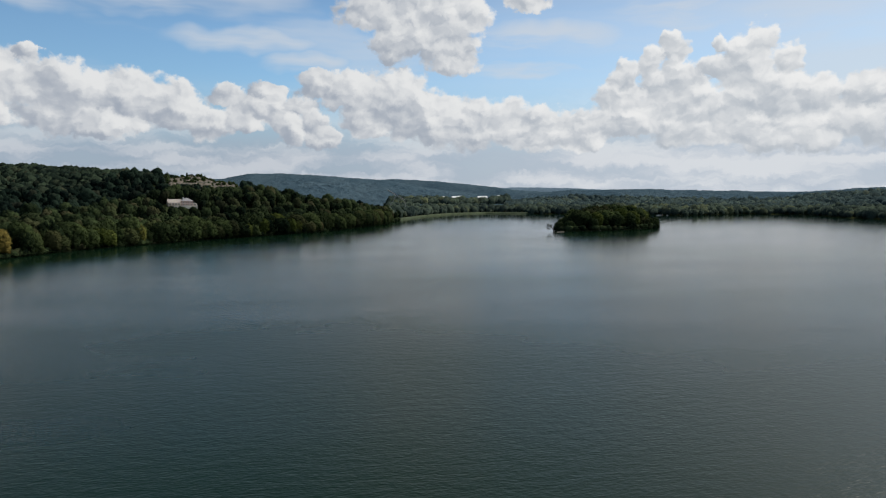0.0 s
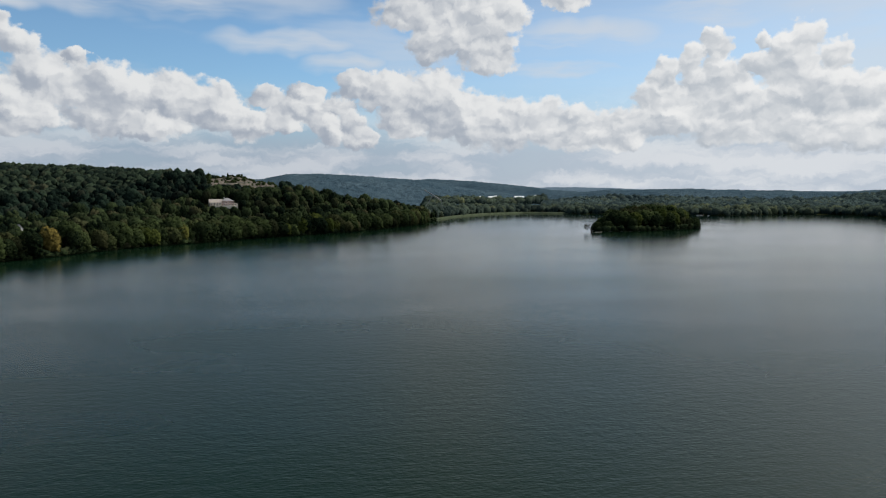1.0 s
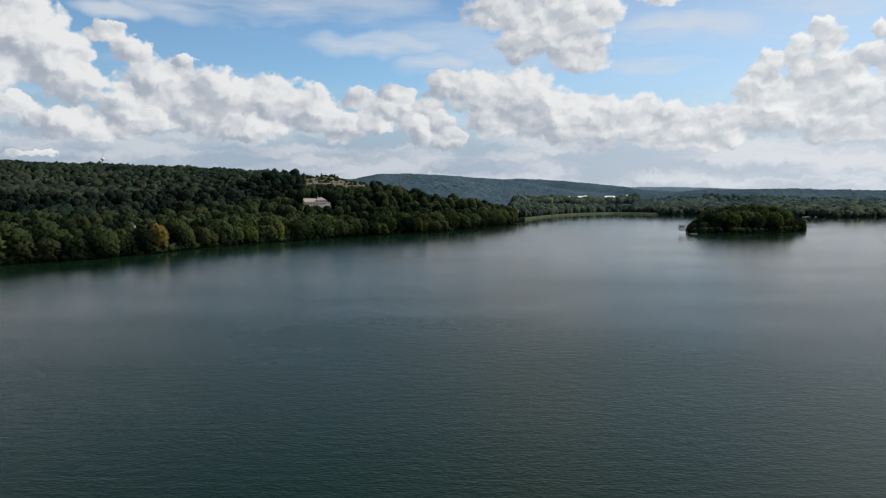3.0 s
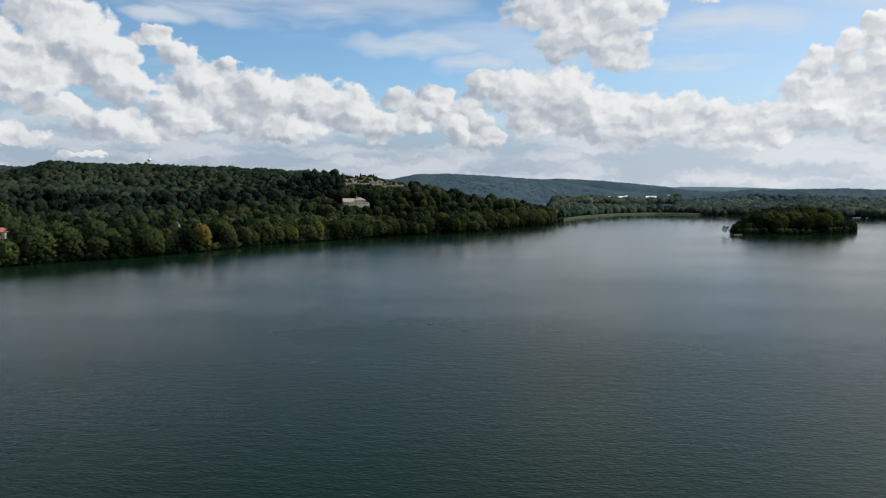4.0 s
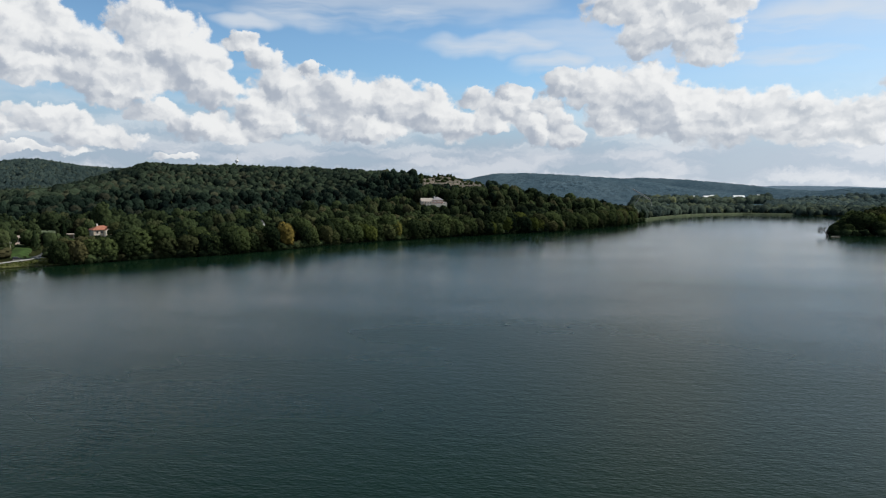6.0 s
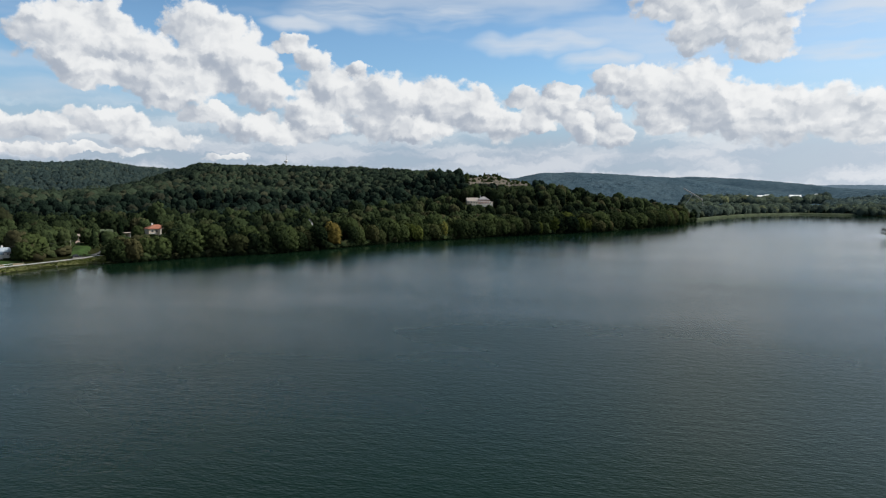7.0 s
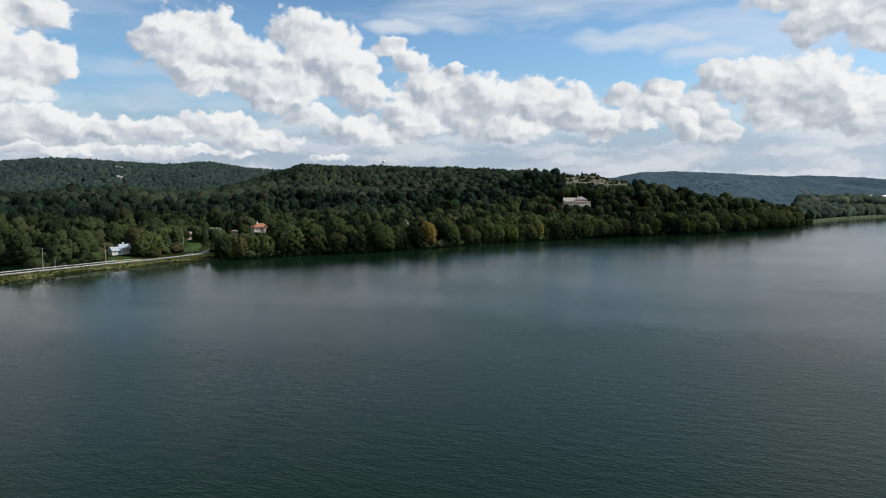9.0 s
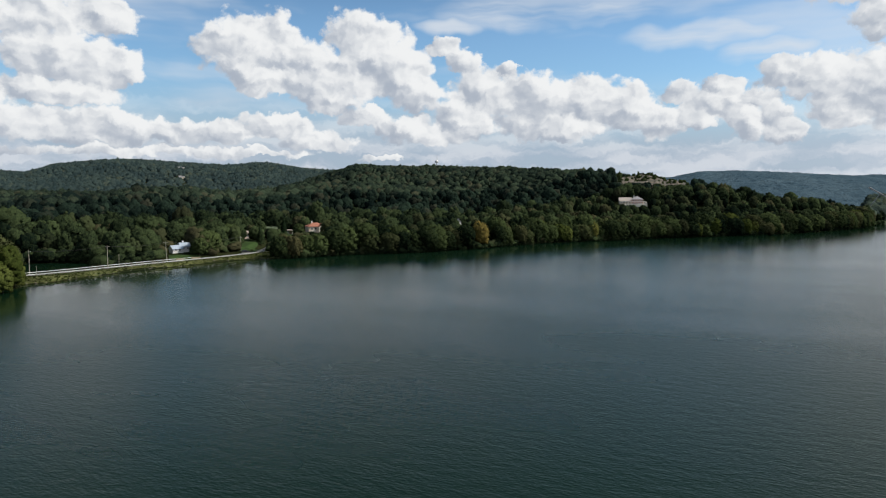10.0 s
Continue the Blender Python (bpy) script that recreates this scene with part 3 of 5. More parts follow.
def limb(points, radii, sides=6):
    """A tapered bent tube through the points."""
    pts = np.asarray(points, float)
    rows = []
    for i, p in enumerate(pts):
        d = pts[min(i + 1, len(pts) - 1)] - pts[max(i - 1, 0)]
        d /= np.linalg.norm(d)
        u = np.cross(d, (0.3, 0.9, 0.1))
        u /= np.linalg.norm(u)
        w = np.cross(d, u)
        a = np.arange(sides) * 2 * math.pi / sides
        rows.append(p + radii[i] * (np.cos(a)[:, None] * u + np.sin(a)[:, None] * w))
    return np.concatenate(rows), grid_faces(len(pts), sides, wrap=True)


def trunk_parts(gen):
    lean = gen.uniform(-0.04, 0.04, 2)
    pieces = [limb([(0, 0, -0.06), (0, 0, 0.02), (lean[0], lean[1], 0.3), (lean[0] * 2, lean[1] * 2, 0.6)], [0.030, 0.022, 0.016, 0.008])]
    for i in range(5):
        a = i * 1.3 + gen.uniform(0, 0.6)
        h = 0.16 + 0.09 * i
        o = np.array([lean[0] * h * 3, lean[1] * h * 3, h])
        e = np.array([math.cos(a) * 0.2, math.sin(a) * 0.2, 0.17])
        pieces.append(limb([o, o + e * 0.5 + (0, 0, -0.02), o + e], [0.010, 0.007, 0.003], 5))
    return stack(pieces)


def conifer_parts(gen, tiers, cards, size):
    pieces = [lumpy(1, (0, 0, 0.45), (0.10, 0.10, 0.42), 0.2, gen)]
    t = gen.uniform(0, 1, cards) ** 1.25
    a = gen.uniform(0, 2 * math.pi, cards)
    saw = 0.75 + 0.25 * ((t * tiers) % 1.0)
    r = 0.23 * (1 - t) * saw * gen.uniform(0.75, 1.05, cards) + 0.008
    c = np.stack([r * np.cos(a), r * np.sin(a), 0.06 + 0.93 * t], -1)
    d = np.stack([np.cos(a), np.sin(a), 0.5 + 0 * a], -1)
    pieces.append(leaf_cards(c, d, size, gen))
    return stack(pieces)


def tree_kind(category, leaf, label, crown, trunk):
    root = new(category)
    root.empty_display_size = 0.1
    link_mesh("crown", crown[0], crown[1], leaf, root, normals=crown[2] if len(crown) == 3 else None)
    link_mesh("trunk", *trunk, BARK, root)
    tagged(root, label, "tree", "lakeside trees")
    return root


BROAD = []
for k in range(7):
    crown = crown_parts(rng, 56 + 4 * k, 720, 0.026, 2, 0.36 + 0.05 * (k % 3))
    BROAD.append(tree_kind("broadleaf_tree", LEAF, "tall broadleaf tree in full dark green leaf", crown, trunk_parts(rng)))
GOLDEN = tree_kind("turning_tree", LEAF_GOLD, "broadleaf tree turning orange and gold at the shore", crown_parts(rng, 72, 700, 0.024, 2, 0.35), trunk_parts(rng))
YELLOWING = tree_kind("yellowing_tree", LEAF_YELLOW, "broadleaf tree with yellow-green early autumn leaves", crown_parts(rng, 66, 640, 0.024, 2, 0.40), trunk_parts(rng))
CONIFER = tree_kind("conifer", NEEDLE, "dark narrow evergreen conifer", conifer_parts(rng, 9, 700, 0.03), trunk_parts(rng))
KINDS = BROAD + [GOLDEN, YELLOWING, CONIFER]


def plant(kind, x, y, tall, wide=1.0, sink=0.0):
    z = float(height(x, y)) - sink
    m = Matrix.Translation((x, y, z)) @ Matrix.Rotation(rng.uniform(0, 6.28), 4, "Z") @ Matrix.Diagonal((tall * wide, tall * wide, tall, 1))
    return copy_thing(kind, m)


def at(az, r):
    return r * math.sin(radians(az)), r * math.cos(radians(az))


def open_ground(x, y):
    """True where no wood grows: water, road, lawns, house plots, quarry, beach."""
    s = inland(x, y)
    az, r = polar(x, y)
    bare = (s < -0.5) & (island_depth(x, y) < 0.02)
    bare |= pond_depth(x, y) > 0.02
    bare |= (az < -49.6) & (az > -68.2) & (road_distance(x, y) < 9.5)
    bare |= (az < -49.6) & (az > -68.2) & (s < 16)
    for a, d, w in PLOTS:
        cx, cy = at(a, d)
        bare |= ((x - cx) ** 2 + (y - cy) ** 2) < w * w
    bare |= (az > -4.2) & (az < 7.0) & (s < 32)                         # grass berm at the far end
    bare |= (az > -22.4) & (az < -16.4) & (r > 880) & (r < 985)         # rock cut
    bare |= (az > -53.0) & (az < -51.5) & (r > 425) & (r < 500)         # lawn of the bungalow
    bare |= (az > -49.3) & (az < -48.1) & (r > 470) & (r < 530)
    bare |= (az > -58.0) & (az < -55.5) & (r > 380) & (r < 408)         # farmhouse yard
    return bare


# house plots: azimuth, distance, radius
PLOTS = [(-21.0, 728, 19), (-46.85, 535, 11), (-48.85, 531, 8), (-50.3, 545, 7), (-52.3, 500, 8), (-57.2, 418, 10), (-57.34, 2110, 18), (-57.36, 1990, 18),
         (-35.2, 556, 6)]
# kept views to the lake: azimuth, half angle, distance and height of the foot of what is seen
VIEWS = [(-21.0, 1.8, 714, 27.5), (-46.75, 1.2, 528, 9.0), (-48.9, 0.9, 526, 9.0), (-50.3, 0.7, 540, 11.2), (-52.35, 0.55, 495, 6.0), (-57.5, 0.75, 412, 4.2),
         (-57.35, 0.6, 2092, 112.0), (-57.36, 0.6, 1972, 82.0), (-35.2, 0.22, 552, 19.2), (-20.9, 1.7, 880, 52.5), (-18.0, 1.6, 880, 49.5), (-3.9, 0.9, 1238, 33.0)]


def tallest(x, y):
    """The height above ground to which a tree may grow without closing a kept view."""
    az, r = polar(x, y)
    top = np.full(np.shape(x), 99.0)
    g = height(x, y)
    for a, half, d, z in VIEWS:
        line = EYE_H + (z - EYE_H) * r / d
        top = np.where((np.abs(az - a) < half) & (r < d), np.minimum(top, line - g), top)
    # stunted growth on the thin soil above the rock cut
    return np.where((az > -22.6) & (az < -16.4) & (r > 970) & (r < 1070), np.minimum(top, 7.0), top)


def build_shore_trees():
    # two staggered rows along the left-hand shore
    a, d = zip(*SHORE)
    for row, (inset, gap) in enumerate([(1.2, 8.6), (10, 9.8)]):
        az = -49.6 if row == 0 else -49.3
        while az < -4.6:
            r0 = np.interp(az, a, d)
            r = r0 + inset + rng.uniform(-2, 2.5)
            x, y = at(az, r)
            if abs(az + 33.2) > 0.95 and not open_ground(np.array([x]), np.array([y]))[0]:
                tall = rng.uniform(11, 18) * (1 + 0.16 * row)
                tall = min(tall, float(tallest(np.array(x), np.array(y))))
                if tall < 5:
                    az += 0.5
                    continue
                kind = BROAD[rng.integers(len(BROAD))]
                if rng.uniform() < 0.07:
                    kind = YELLOWING
                plant(kind, x, y, tall, rng.uniform(0.85, 1.3), 0.5)
            x2, y2 = at(az + 0.1, np.interp(az + 0.1, a, d))
            x1, y1 = at(az, r0)
            az += 0.1 * gap * rng.uniform(0.75, 1.25) / math.hypot(x2 - x1, y2 - y1)
    # the golden tree
    x, y = at(-33.2, 474)
    plant(GOLDEN, x, y, 18.0, 0.95, 0.3)
    # the clump at the near end of the road
    for az, r, tall, kind in ((-68.6, 312, 17, YELLOWING), (-70.3, 306, 19, YELLOWING), (-69.6, 320, 21, BROAD[3]), (-71.5, 310, 20, BROAD[2]), (-68.0, 317, 11, YELLOWING),
                              (-68.75, 301.5, 12, YELLOWING), (-72.6, 322, 22, BROAD[5]), (-70.9, 330, 21, BROAD[0]), (-69.0, 332, 18, BROAD[1]), (-69.4, 304, 9, YELLOWING)):
        x, y = at(az, r)
        plant(kind, x, y, tall, 1.1, 0.3)
    # trees that stand before the houses
    for az, r, tall, kind in ((-53.45, 462, 14, BROAD[1]), (-53.9, 448, 12, BROAD[4]), (-53.2, 480, 13, BROAD[6]), (-55.7, 408, 11, BROAD[0]), (-55.2, 416, 14, BROAD[2]),
                              (-48.15, 505, 11, BROAD[3]), (-45.6, 515, 13, BROAD[5])):
        x, y = at(az, r)
        plant(kind, x, y, tall, 1.15, 0.3)
    # evergreens by the houses
    for az, r, tall in ((-51.15, 478, 15), (-51.5, 490, 13), (-49.3, 514, 13), (-55.2, 452, 14), (-54.6, 462, 16)):
        x, y = at(az, r)
        plant(CONIFER, x, y, tall, 1.15, 0.3)
    for k in range(14):
        x, y = at(-50.6 + 0.3 * k, 575 + 6 * math.sin(k))
        plant(CONIFER, x, y, rng.uniform(13, 16), 0.85, 0.3)
    # the island
    cx, cy, turn, la, lb = ISLAND
    tries = 0
    spots = []
    while len(spots) < 66 and tries < 6000:
        tries += 1
        u, v = rng.uniform(-1, 1, 2)
        if u * u + v * v > 0.98:
            continue
        x = cx + u * la * math.sin(turn) + v * lb * math.cos(turn)
        y = cy + u * la * math.cos(turn) - v * lb * math.sin(turn)
        if all((x - p) ** 2 + (y - q) ** 2 > 8.3 ** 2 for p, q in spots):
            spots.append((x, y))
            edge = 1 - math.sqrt(u * u + v * v)
            tall = (10 + 12 * min(1, edge * 2.6)) * rng.uniform(0.85, 1.12)
            plant(YELLOWING if rng.uniform() < 0.08 else BROAD[rng.integers(len(BROAD))], x, y, tall, rng.uniform(1.1, 1.4), 0.3)


build_shore_trees()
for proto in KINDS:
    for ob in (*proto.children_recursive, proto):
        bpy.data.objects.remove(ob)


# ---- the woods behind: one body of leaf-clad crowns for each belt ----
def wood_kinds(count, lobes, cards, size, heart, wide):
    return [crown_parts(rng, lobes + i % 4, cards, size, heart, wide + 0.05 * (i % 3)) for i in range(count)]


def build_wood(name, kinds, mat, az0, az1, r0, r1, gap, tall, label, keep=None):
    """Crowns on a jittered polar grid between two distances."""
    xs, ys = [], []
    r = r0
    while r < r1:
        step = math.degrees(gap / r)
        a = np.arange(az0, az1, step)
        a = a + rng.uniform(-0.45, 0.45, len(a)) * step
        rr = r + rng.uniform(-0.45, 0.45, len(a)) * gap
        xs.append(rr * np.sin(np.radians(a)))
        ys.append(rr * np.cos(np.radians(a)))
        r += gap * 0.92
    x, y = np.concatenate(xs), np.concatenate(ys)
    ok = ~open_ground(x, y)
    if keep is not None:
        ok &= keep(x, y)
    x, y = x[ok], y[ok]
    limit = tallest(x, y)
    ok = limit > 5
    x, y, limit = x[ok], y[ok], limit[ok]
    z = height(x, y) - 0.8
    n = len(x)
    which = rng.integers(0, len(kinds), n)
    size = tall[0] + (tall[1] - tall[0]) * rng.beta(2.0, 2.6, n) * (0.75 + 0.5 * ripple(x, y, 31.0, 11.0) ** 2)
    big = rng.uniform(0, 1, n)
    size = np.where(big > 0.93, size * 1.22, np.where(big < 0.12, size * 0.66, size))
    size = np.minimum(size, limit + 0.8)
    fat = np.maximum(size, 7.5) * rng.uniform(0.68, 1.10, n)
    turn = rng.uniform(0, 6.28, n)
    vs, fs, ns, tones, k = [], [], [], [], 0
    for i, (v, f, *dirs) in enumerate(kinds):
        w = np.where(which == i)[0]
        c, s = np.cos(turn[w])[:, None], np.sin(turn[w])[:, None]
        px = (v[:, 0] * c - v[:, 1] * s) * fat[w][:, None] + x[w][:, None]
        py = (v[:, 0] * s + v[:, 1] * c) * fat[w][:, None] + y[w][:, None]
        pz = v[:, 2] * size[w][:, None] + z[w][:, None]
        vs.append(np.stack([px, py, pz], -1).reshape(-1, 3))
        fs.append((f[None] + (np.arange(len(w)) * len(v))[:, None, None] + k).reshape(-1, 3))
        if dirs:
            q = dirs[0]
            ns.append(np.stack([q[:, 0] * c - q[:, 1] * s, q[:, 0] * s + q[:, 1] * c, q[:, 2] + 0 * c], -1).reshape(-1, 3))
        tones.append(np.repeat(rng.uniform(0, 1, len(w)), len(v)))
        k += len(w) * len(v)
    ob = link_mesh(name, np.concatenate(vs), np.concatenate(fs), mat, smooth=not ns, normals=np.concatenate(ns) if ns else None)
    attr = ob.data.attributes.new("tone", "FLOAT", "POINT")
    attr.data.foreach_set("value", np.concatenate(tones).astype(np.float32))
    tagged(ob, label, "woodland", kind="stuff")


KINDS_MID = wood_kinds(12, 28, 130, 0.030, 2, 0.35)
KINDS_FAR = wood_kinds(10, 19, 40, 0.034, 1, 0.37)
KINDS_SHORE = wood_kinds(9, 5, 5, 0.06, 1, 0.52)
def skyward(kinds, share):
    """Far crowns merge into one roof of leaves that takes its light from above."""
    return [(v, f, (n + (0, 0, share)) / np.linalg.norm(n + (0, 0, share), axis=1, keepdims=True)) for v, f, n in kinds]


KINDS_SHORE = skyward(KINDS_SHORE, 0.5)
KINDS_BACK = wood_kinds(10, 5, 6, 0.06, 1, 0.44)
KINDS_WEST = skyward([crown_parts(rng, 2, 0, 0.1, 1, 0.60) for i in range(6)], 0.9)
KINDS_RIDGE = skyward([crown_parts(rng, 3, 0, 0.1, 1, 0.56) for i in range(8)], 0.4)
KINDS_REMOTE = skyward(wood_kinds(8, 3, 0, 0.1, 1, 0.54), 0.45)


def before_crest(table, past):
    a, d, h = zip(*table)
    return lambda x, y: polar(x, y)[1] < np.interp(polar(x, y)[0], a, d) + past


left_near = lambda x, y: (inland(x, y) > 19) & (inland(x, y) < 210)
near_crest = before_crest(RIDGE_NEAR, 70)
left_mid = lambda x, y: (inland(x, y) >= 210) & (inland(x, y) < 430) & (near_crest(x, y) | (polar(x, y)[0] < -45))
left_back = lambda x, y: (inland(x, y) >= 430) & (near_crest(x, y) | (polar(x, y)[0] < -45))
far_flat = lambda x, y: (inland(x, y) < 200) | (np.sin(x * 0.031) + np.sin(y * 0.027) > 0.0)
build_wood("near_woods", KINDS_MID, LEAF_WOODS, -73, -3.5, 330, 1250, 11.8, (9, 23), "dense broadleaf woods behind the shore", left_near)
# this belt's leaf colour holds the cloud shade
build_wood("hillside_woods", KINDS_FAR, LEAF_CLOUD_SHADE, -73, -3.0, 560, 1450, 13.0, (9, 20), "broadleaf woods climbing the low ridge", left_mid)
build_wood("ridge_woods", KINDS_RIDGE, LEAF_RIDGE_HAZE, -73, -3.0, 780, 1800, 10.5, (7, 13), "broadleaf woods covering the top of the ridge", left_back)
build_wood("far_shore_woods", KINDS_SHORE, LEAF_FAR_HAZE, -4.4, 36, 1080, 1800, 12.5, (9, 22), "hazy woods along the far shore", far_flat)
build_wood("far_plain_woods", KINDS_REMOTE, LEAF_PLAIN_HAZE, 5.5, 36, 1800, 2270, 14.0, (12, 20), "hazy woods rising behind the far shore", before_crest(RIDGE_EAST, -190))
build_wood("plain_woods", KINDS_SHORE, LEAF_FAR_HAZE, -4.2, 5.4, 2200, 2425, 15.0, (22, 27), "hazy woods before the sheds")


def build_canopy(name, mat, az0, az1, r0, r1, gap, lift, rough, label):
    """The closed canopy of far hills: an uneven leaf roof over the land."""
    na, nr = int(math.radians(az1 - az0) * (r0 + r1) / 2 / gap), int((r1 - r0) / gap)
    a, r = np.meshgrid(np.linspace(az0, az1, na), np.linspace(r0, r1, nr), indexing="ij")
    r = r + rng.uniform(-0.4, 0.4, r.shape) * gap
    a = np.radians(a + rng.uniform(-0.4, 0.4, a.shape) * (az1 - az0) / na)
    x, y = r * np.sin(a), r * np.cos(a)
    top = lift * ease(r, r0 + gap, r0 + 6 * gap) + rough * rng.uniform(-1, 1, r.shape) + 0.5 * rough * ripple(x, y, 3 * gap, 2.0)
    z = height(x, y) + np.where(open_ground(x, y), -0.6, np.minimum(top, np.maximum(tallest(x, y), -0.6)))
    ob = link_mesh(name, np.stack([x, y, z], -1).reshape(-1, 3), grid_faces(na, nr), mat, smooth=True)
    attr = ob.data.attributes.new("tone", "FLOAT", "POINT")
    attr.data.foreach_set("value", rng.uniform(0, 1, na * nr).astype(np.float32))
    tagged(ob, label, "woodland", kind="stuff")


build_wood("west_hill_woods", KINDS_WEST, LEAF_WEST_HAZE, -73, -42, 1560, 2330, 10.0, (6, 11), "haze-blue broadleaf woods covering the far ridge")
build_canopy("distant_hill_woods", LEAF_HILL_HAZE, -22, 36, 2070, 3300, 9.0, 5.0, 4.2, "hazy blue-green wooded hills in the distance")
build_canopy("blue_ridge_woods", LEAF_HILL_HAZE, -24, 36, 3280, 4200, 13.0, 5.0, 3.2, "hazy blue wooded ridge behind the hills")
build_canopy("remote_ridge_woods", LEAF_HAZE, -24, 36, 4180, 4700, 15.0, 5.0, 2.6, "hazy pale remote wooded ridge")


def build_undergrowth():
    """Bushes that close the wood's foot along the water, the pond and the road."""
    gen = np.random.default_rng(17)
    a, d = zip(*SHORE)
    xs, ys, tall = [], [], []
    az = gen.uniform(-49.5, -3.6, 700)
    r = np.interp(az, a, d) + gen.uniform(-0.5, 5.0, 700)
    xs.append(r * np.sin(np.radians(az)))
    ys.append(r * np.cos(np.radians(az)))
    tall.append(gen.uniform(2.0, 5.0, 700))
    # round the pond and behind the road
    x, y = gen.uniform(-470, -325, 2700), gen.uniform(100, 300, 2700)
    p, w = pond_depth(x, y), road_distance(x, y)
    ok = (((p < 0.05) & (p > -1.3)) | (w < 30)) & (w > 8.5) & (x < -322) & (p < 0.05) & ~open_ground(x, y) & (tallest(x, y) > 6)
    xs.append(x[ok])
    ys.append(y[ok])
    tall.append(gen.uniform(2.5, 6.5, ok.sum()))
    # the island's edge
    cx, cy, turn, la, lb = ISLAND
    t = gen.uniform(0, 6.28, 170)
    u, v = np.cos(t) * gen.uniform(0.93, 1.0, 170), np.sin(t) * gen.uniform(0.9, 1.0, 170)
    xs.append(cx + u * la * math.sin(turn) + v * lb * math.cos(turn))
    ys.append(cy + u * la * math.cos(turn) - v * lb * math.sin(turn))
    tall.append(gen.uniform(2.5, 6.0, 170))
    x, y, tall = np.concatenate(xs), np.concatenate(ys), np.concatenate(tall)
    z = np.maximum(height(x, y), 0) - 0.3
    pieces, tones, dirs = [], [], []
    for i in range(len(x)):
        v, f, q = KINDS_BACK[i % 10]
        dirs.append(q)
        pieces.append((v * (tall[i] * 1.5, tall[i] * 1.5, tall[i]) + (x[i], y[i], z[i]), f))
        tones.append(np.full(len(v), gen.uniform(0, 0.9)))
    ob = link_mesh("undergrowth", *stack(pieces), LEAF_WOODS, normals=np.concatenate(dirs))
    attr = ob.data.attributes.new("tone", "FLOAT", "POINT")
    attr.data.foreach_set("value", np.concatenate(tones).astype(np.float32))
    tagged(ob, "low dark green bushes along the water's edge", "bushes", kind="stuff")


build_undergrowth()

# ---- materials of built things ----
ASPHALT = plain("grey_asphalt", (0.14, 0.14, 0.135), 0.85, vary=0.25, scale=0.4)
GALVANISED = plain("galvanised_steel", (0.55, 0.56, 0.56), 0.45, 0.3, vary=0.12)
TIMBER = plain("weathered_timber", (0.30, 0.25, 0.19), 0.85, vary=0.3)
POLEWOOD = plain("grey_pole_timber", (0.36, 0.33, 0.28), 0.85, vary=0.25)
WHITE = plain("white_siding", (0.74, 0.73, 0.70), 0.6, vary=0.08)
WHITE_METAL = plain("white_metal_cladding", (0.88, 0.88, 0.88), 0.5, vary=0.03)
CREAM = plain("cream_render", (0.62, 0.52, 0.40), 0.75, vary=0.1)
PALE_AND_SUNLIT = plain("pale_and_sunlit_render", (0.82, 0.74, 0.62), 0.75, vary=0.08)
PINK = plain("pink_brick", (0.38, 0.25, 0.21), 0.8, vary=0.15)
PINK_RENDER = plain("pale_pink_render", (0.58, 0.46, 0.40), 0.75, vary=0.1)
RED_TILE = plain("terracotta_tile", (0.32, 0.125, 0.075), 0.75, vary=0.2)
BROWN_ROOF = plain("brown_shingle", (0.27, 0.225, 0.19), 0.85, vary=0.2)
TAN_ROOF = plain("tan_shingle", (0.42, 0.365, 0.32), 0.85, vary=0.15)
GREY_ROOF = plain("grey_shingle", (0.27, 0.26, 0.27), 0.8, vary=0.2)
BLUE_ROOF = plain("pale_blue_metal_roof", (0.40, 0.47, 0.55), 0.4, 0.2, vary=0.1)
GREEN_ROOF = plain("mossy_green_roof", (0.07, 0.095, 0.05), 0.85, vary=0.25)
GLASS = plain("dark_window_glass", (0.03, 0.035, 0.04), 0.08, vary=0.1, relief=0)
TRIM = plain("white_trim", (0.78, 0.77, 0.75), 0.5, vary=0.05)
RUBBER = plain("tyre_rubber", (0.02, 0.02, 0.02), 0.85)
CAR_SILVER = plain("silver_car_paint", (0.55, 0.56, 0.57), 0.25, 0.6, vary=0.04, relief=0)
CAR_DARK = plain("dark_car_paint", (0.03, 0.03, 0.04), 0.25, 0.3, vary=0.04, relief=0)
STEEL_DARK = plain("weathered_steel", (0.42, 0.41, 0.41), 0.7, 0.3, vary=0.3)
LAWN = plain("mown_lawn", (0.032, 0.060, 0.016), 0.9, vary=0.4, scale=0.25, relief=0.05)
BANK_GRASS = plain("rough_bank_grass", (0.105, 0.115, 0.042), 0.95, vary=0.35, scale=0.2, relief=0.1)
BERM = plain("dry_berm_grass", (0.055, 0.072, 0.038), 0.95, vary=0.25, scale=0.08, relief=0.1)
STONE = plain("grey_riprap_stone", (0.17, 0.16, 0.14), 0.9, vary=0.35, scale=0.8, relief=0.05)
DEADWOOD = plain("grey_deadwood", (0.085, 0.075, 0.065), 0.9, vary=0.3)
TIMBER_WALL = plain("tan_block_wall", (0.36, 0.29, 0.20), 0.85, vary=0.2)


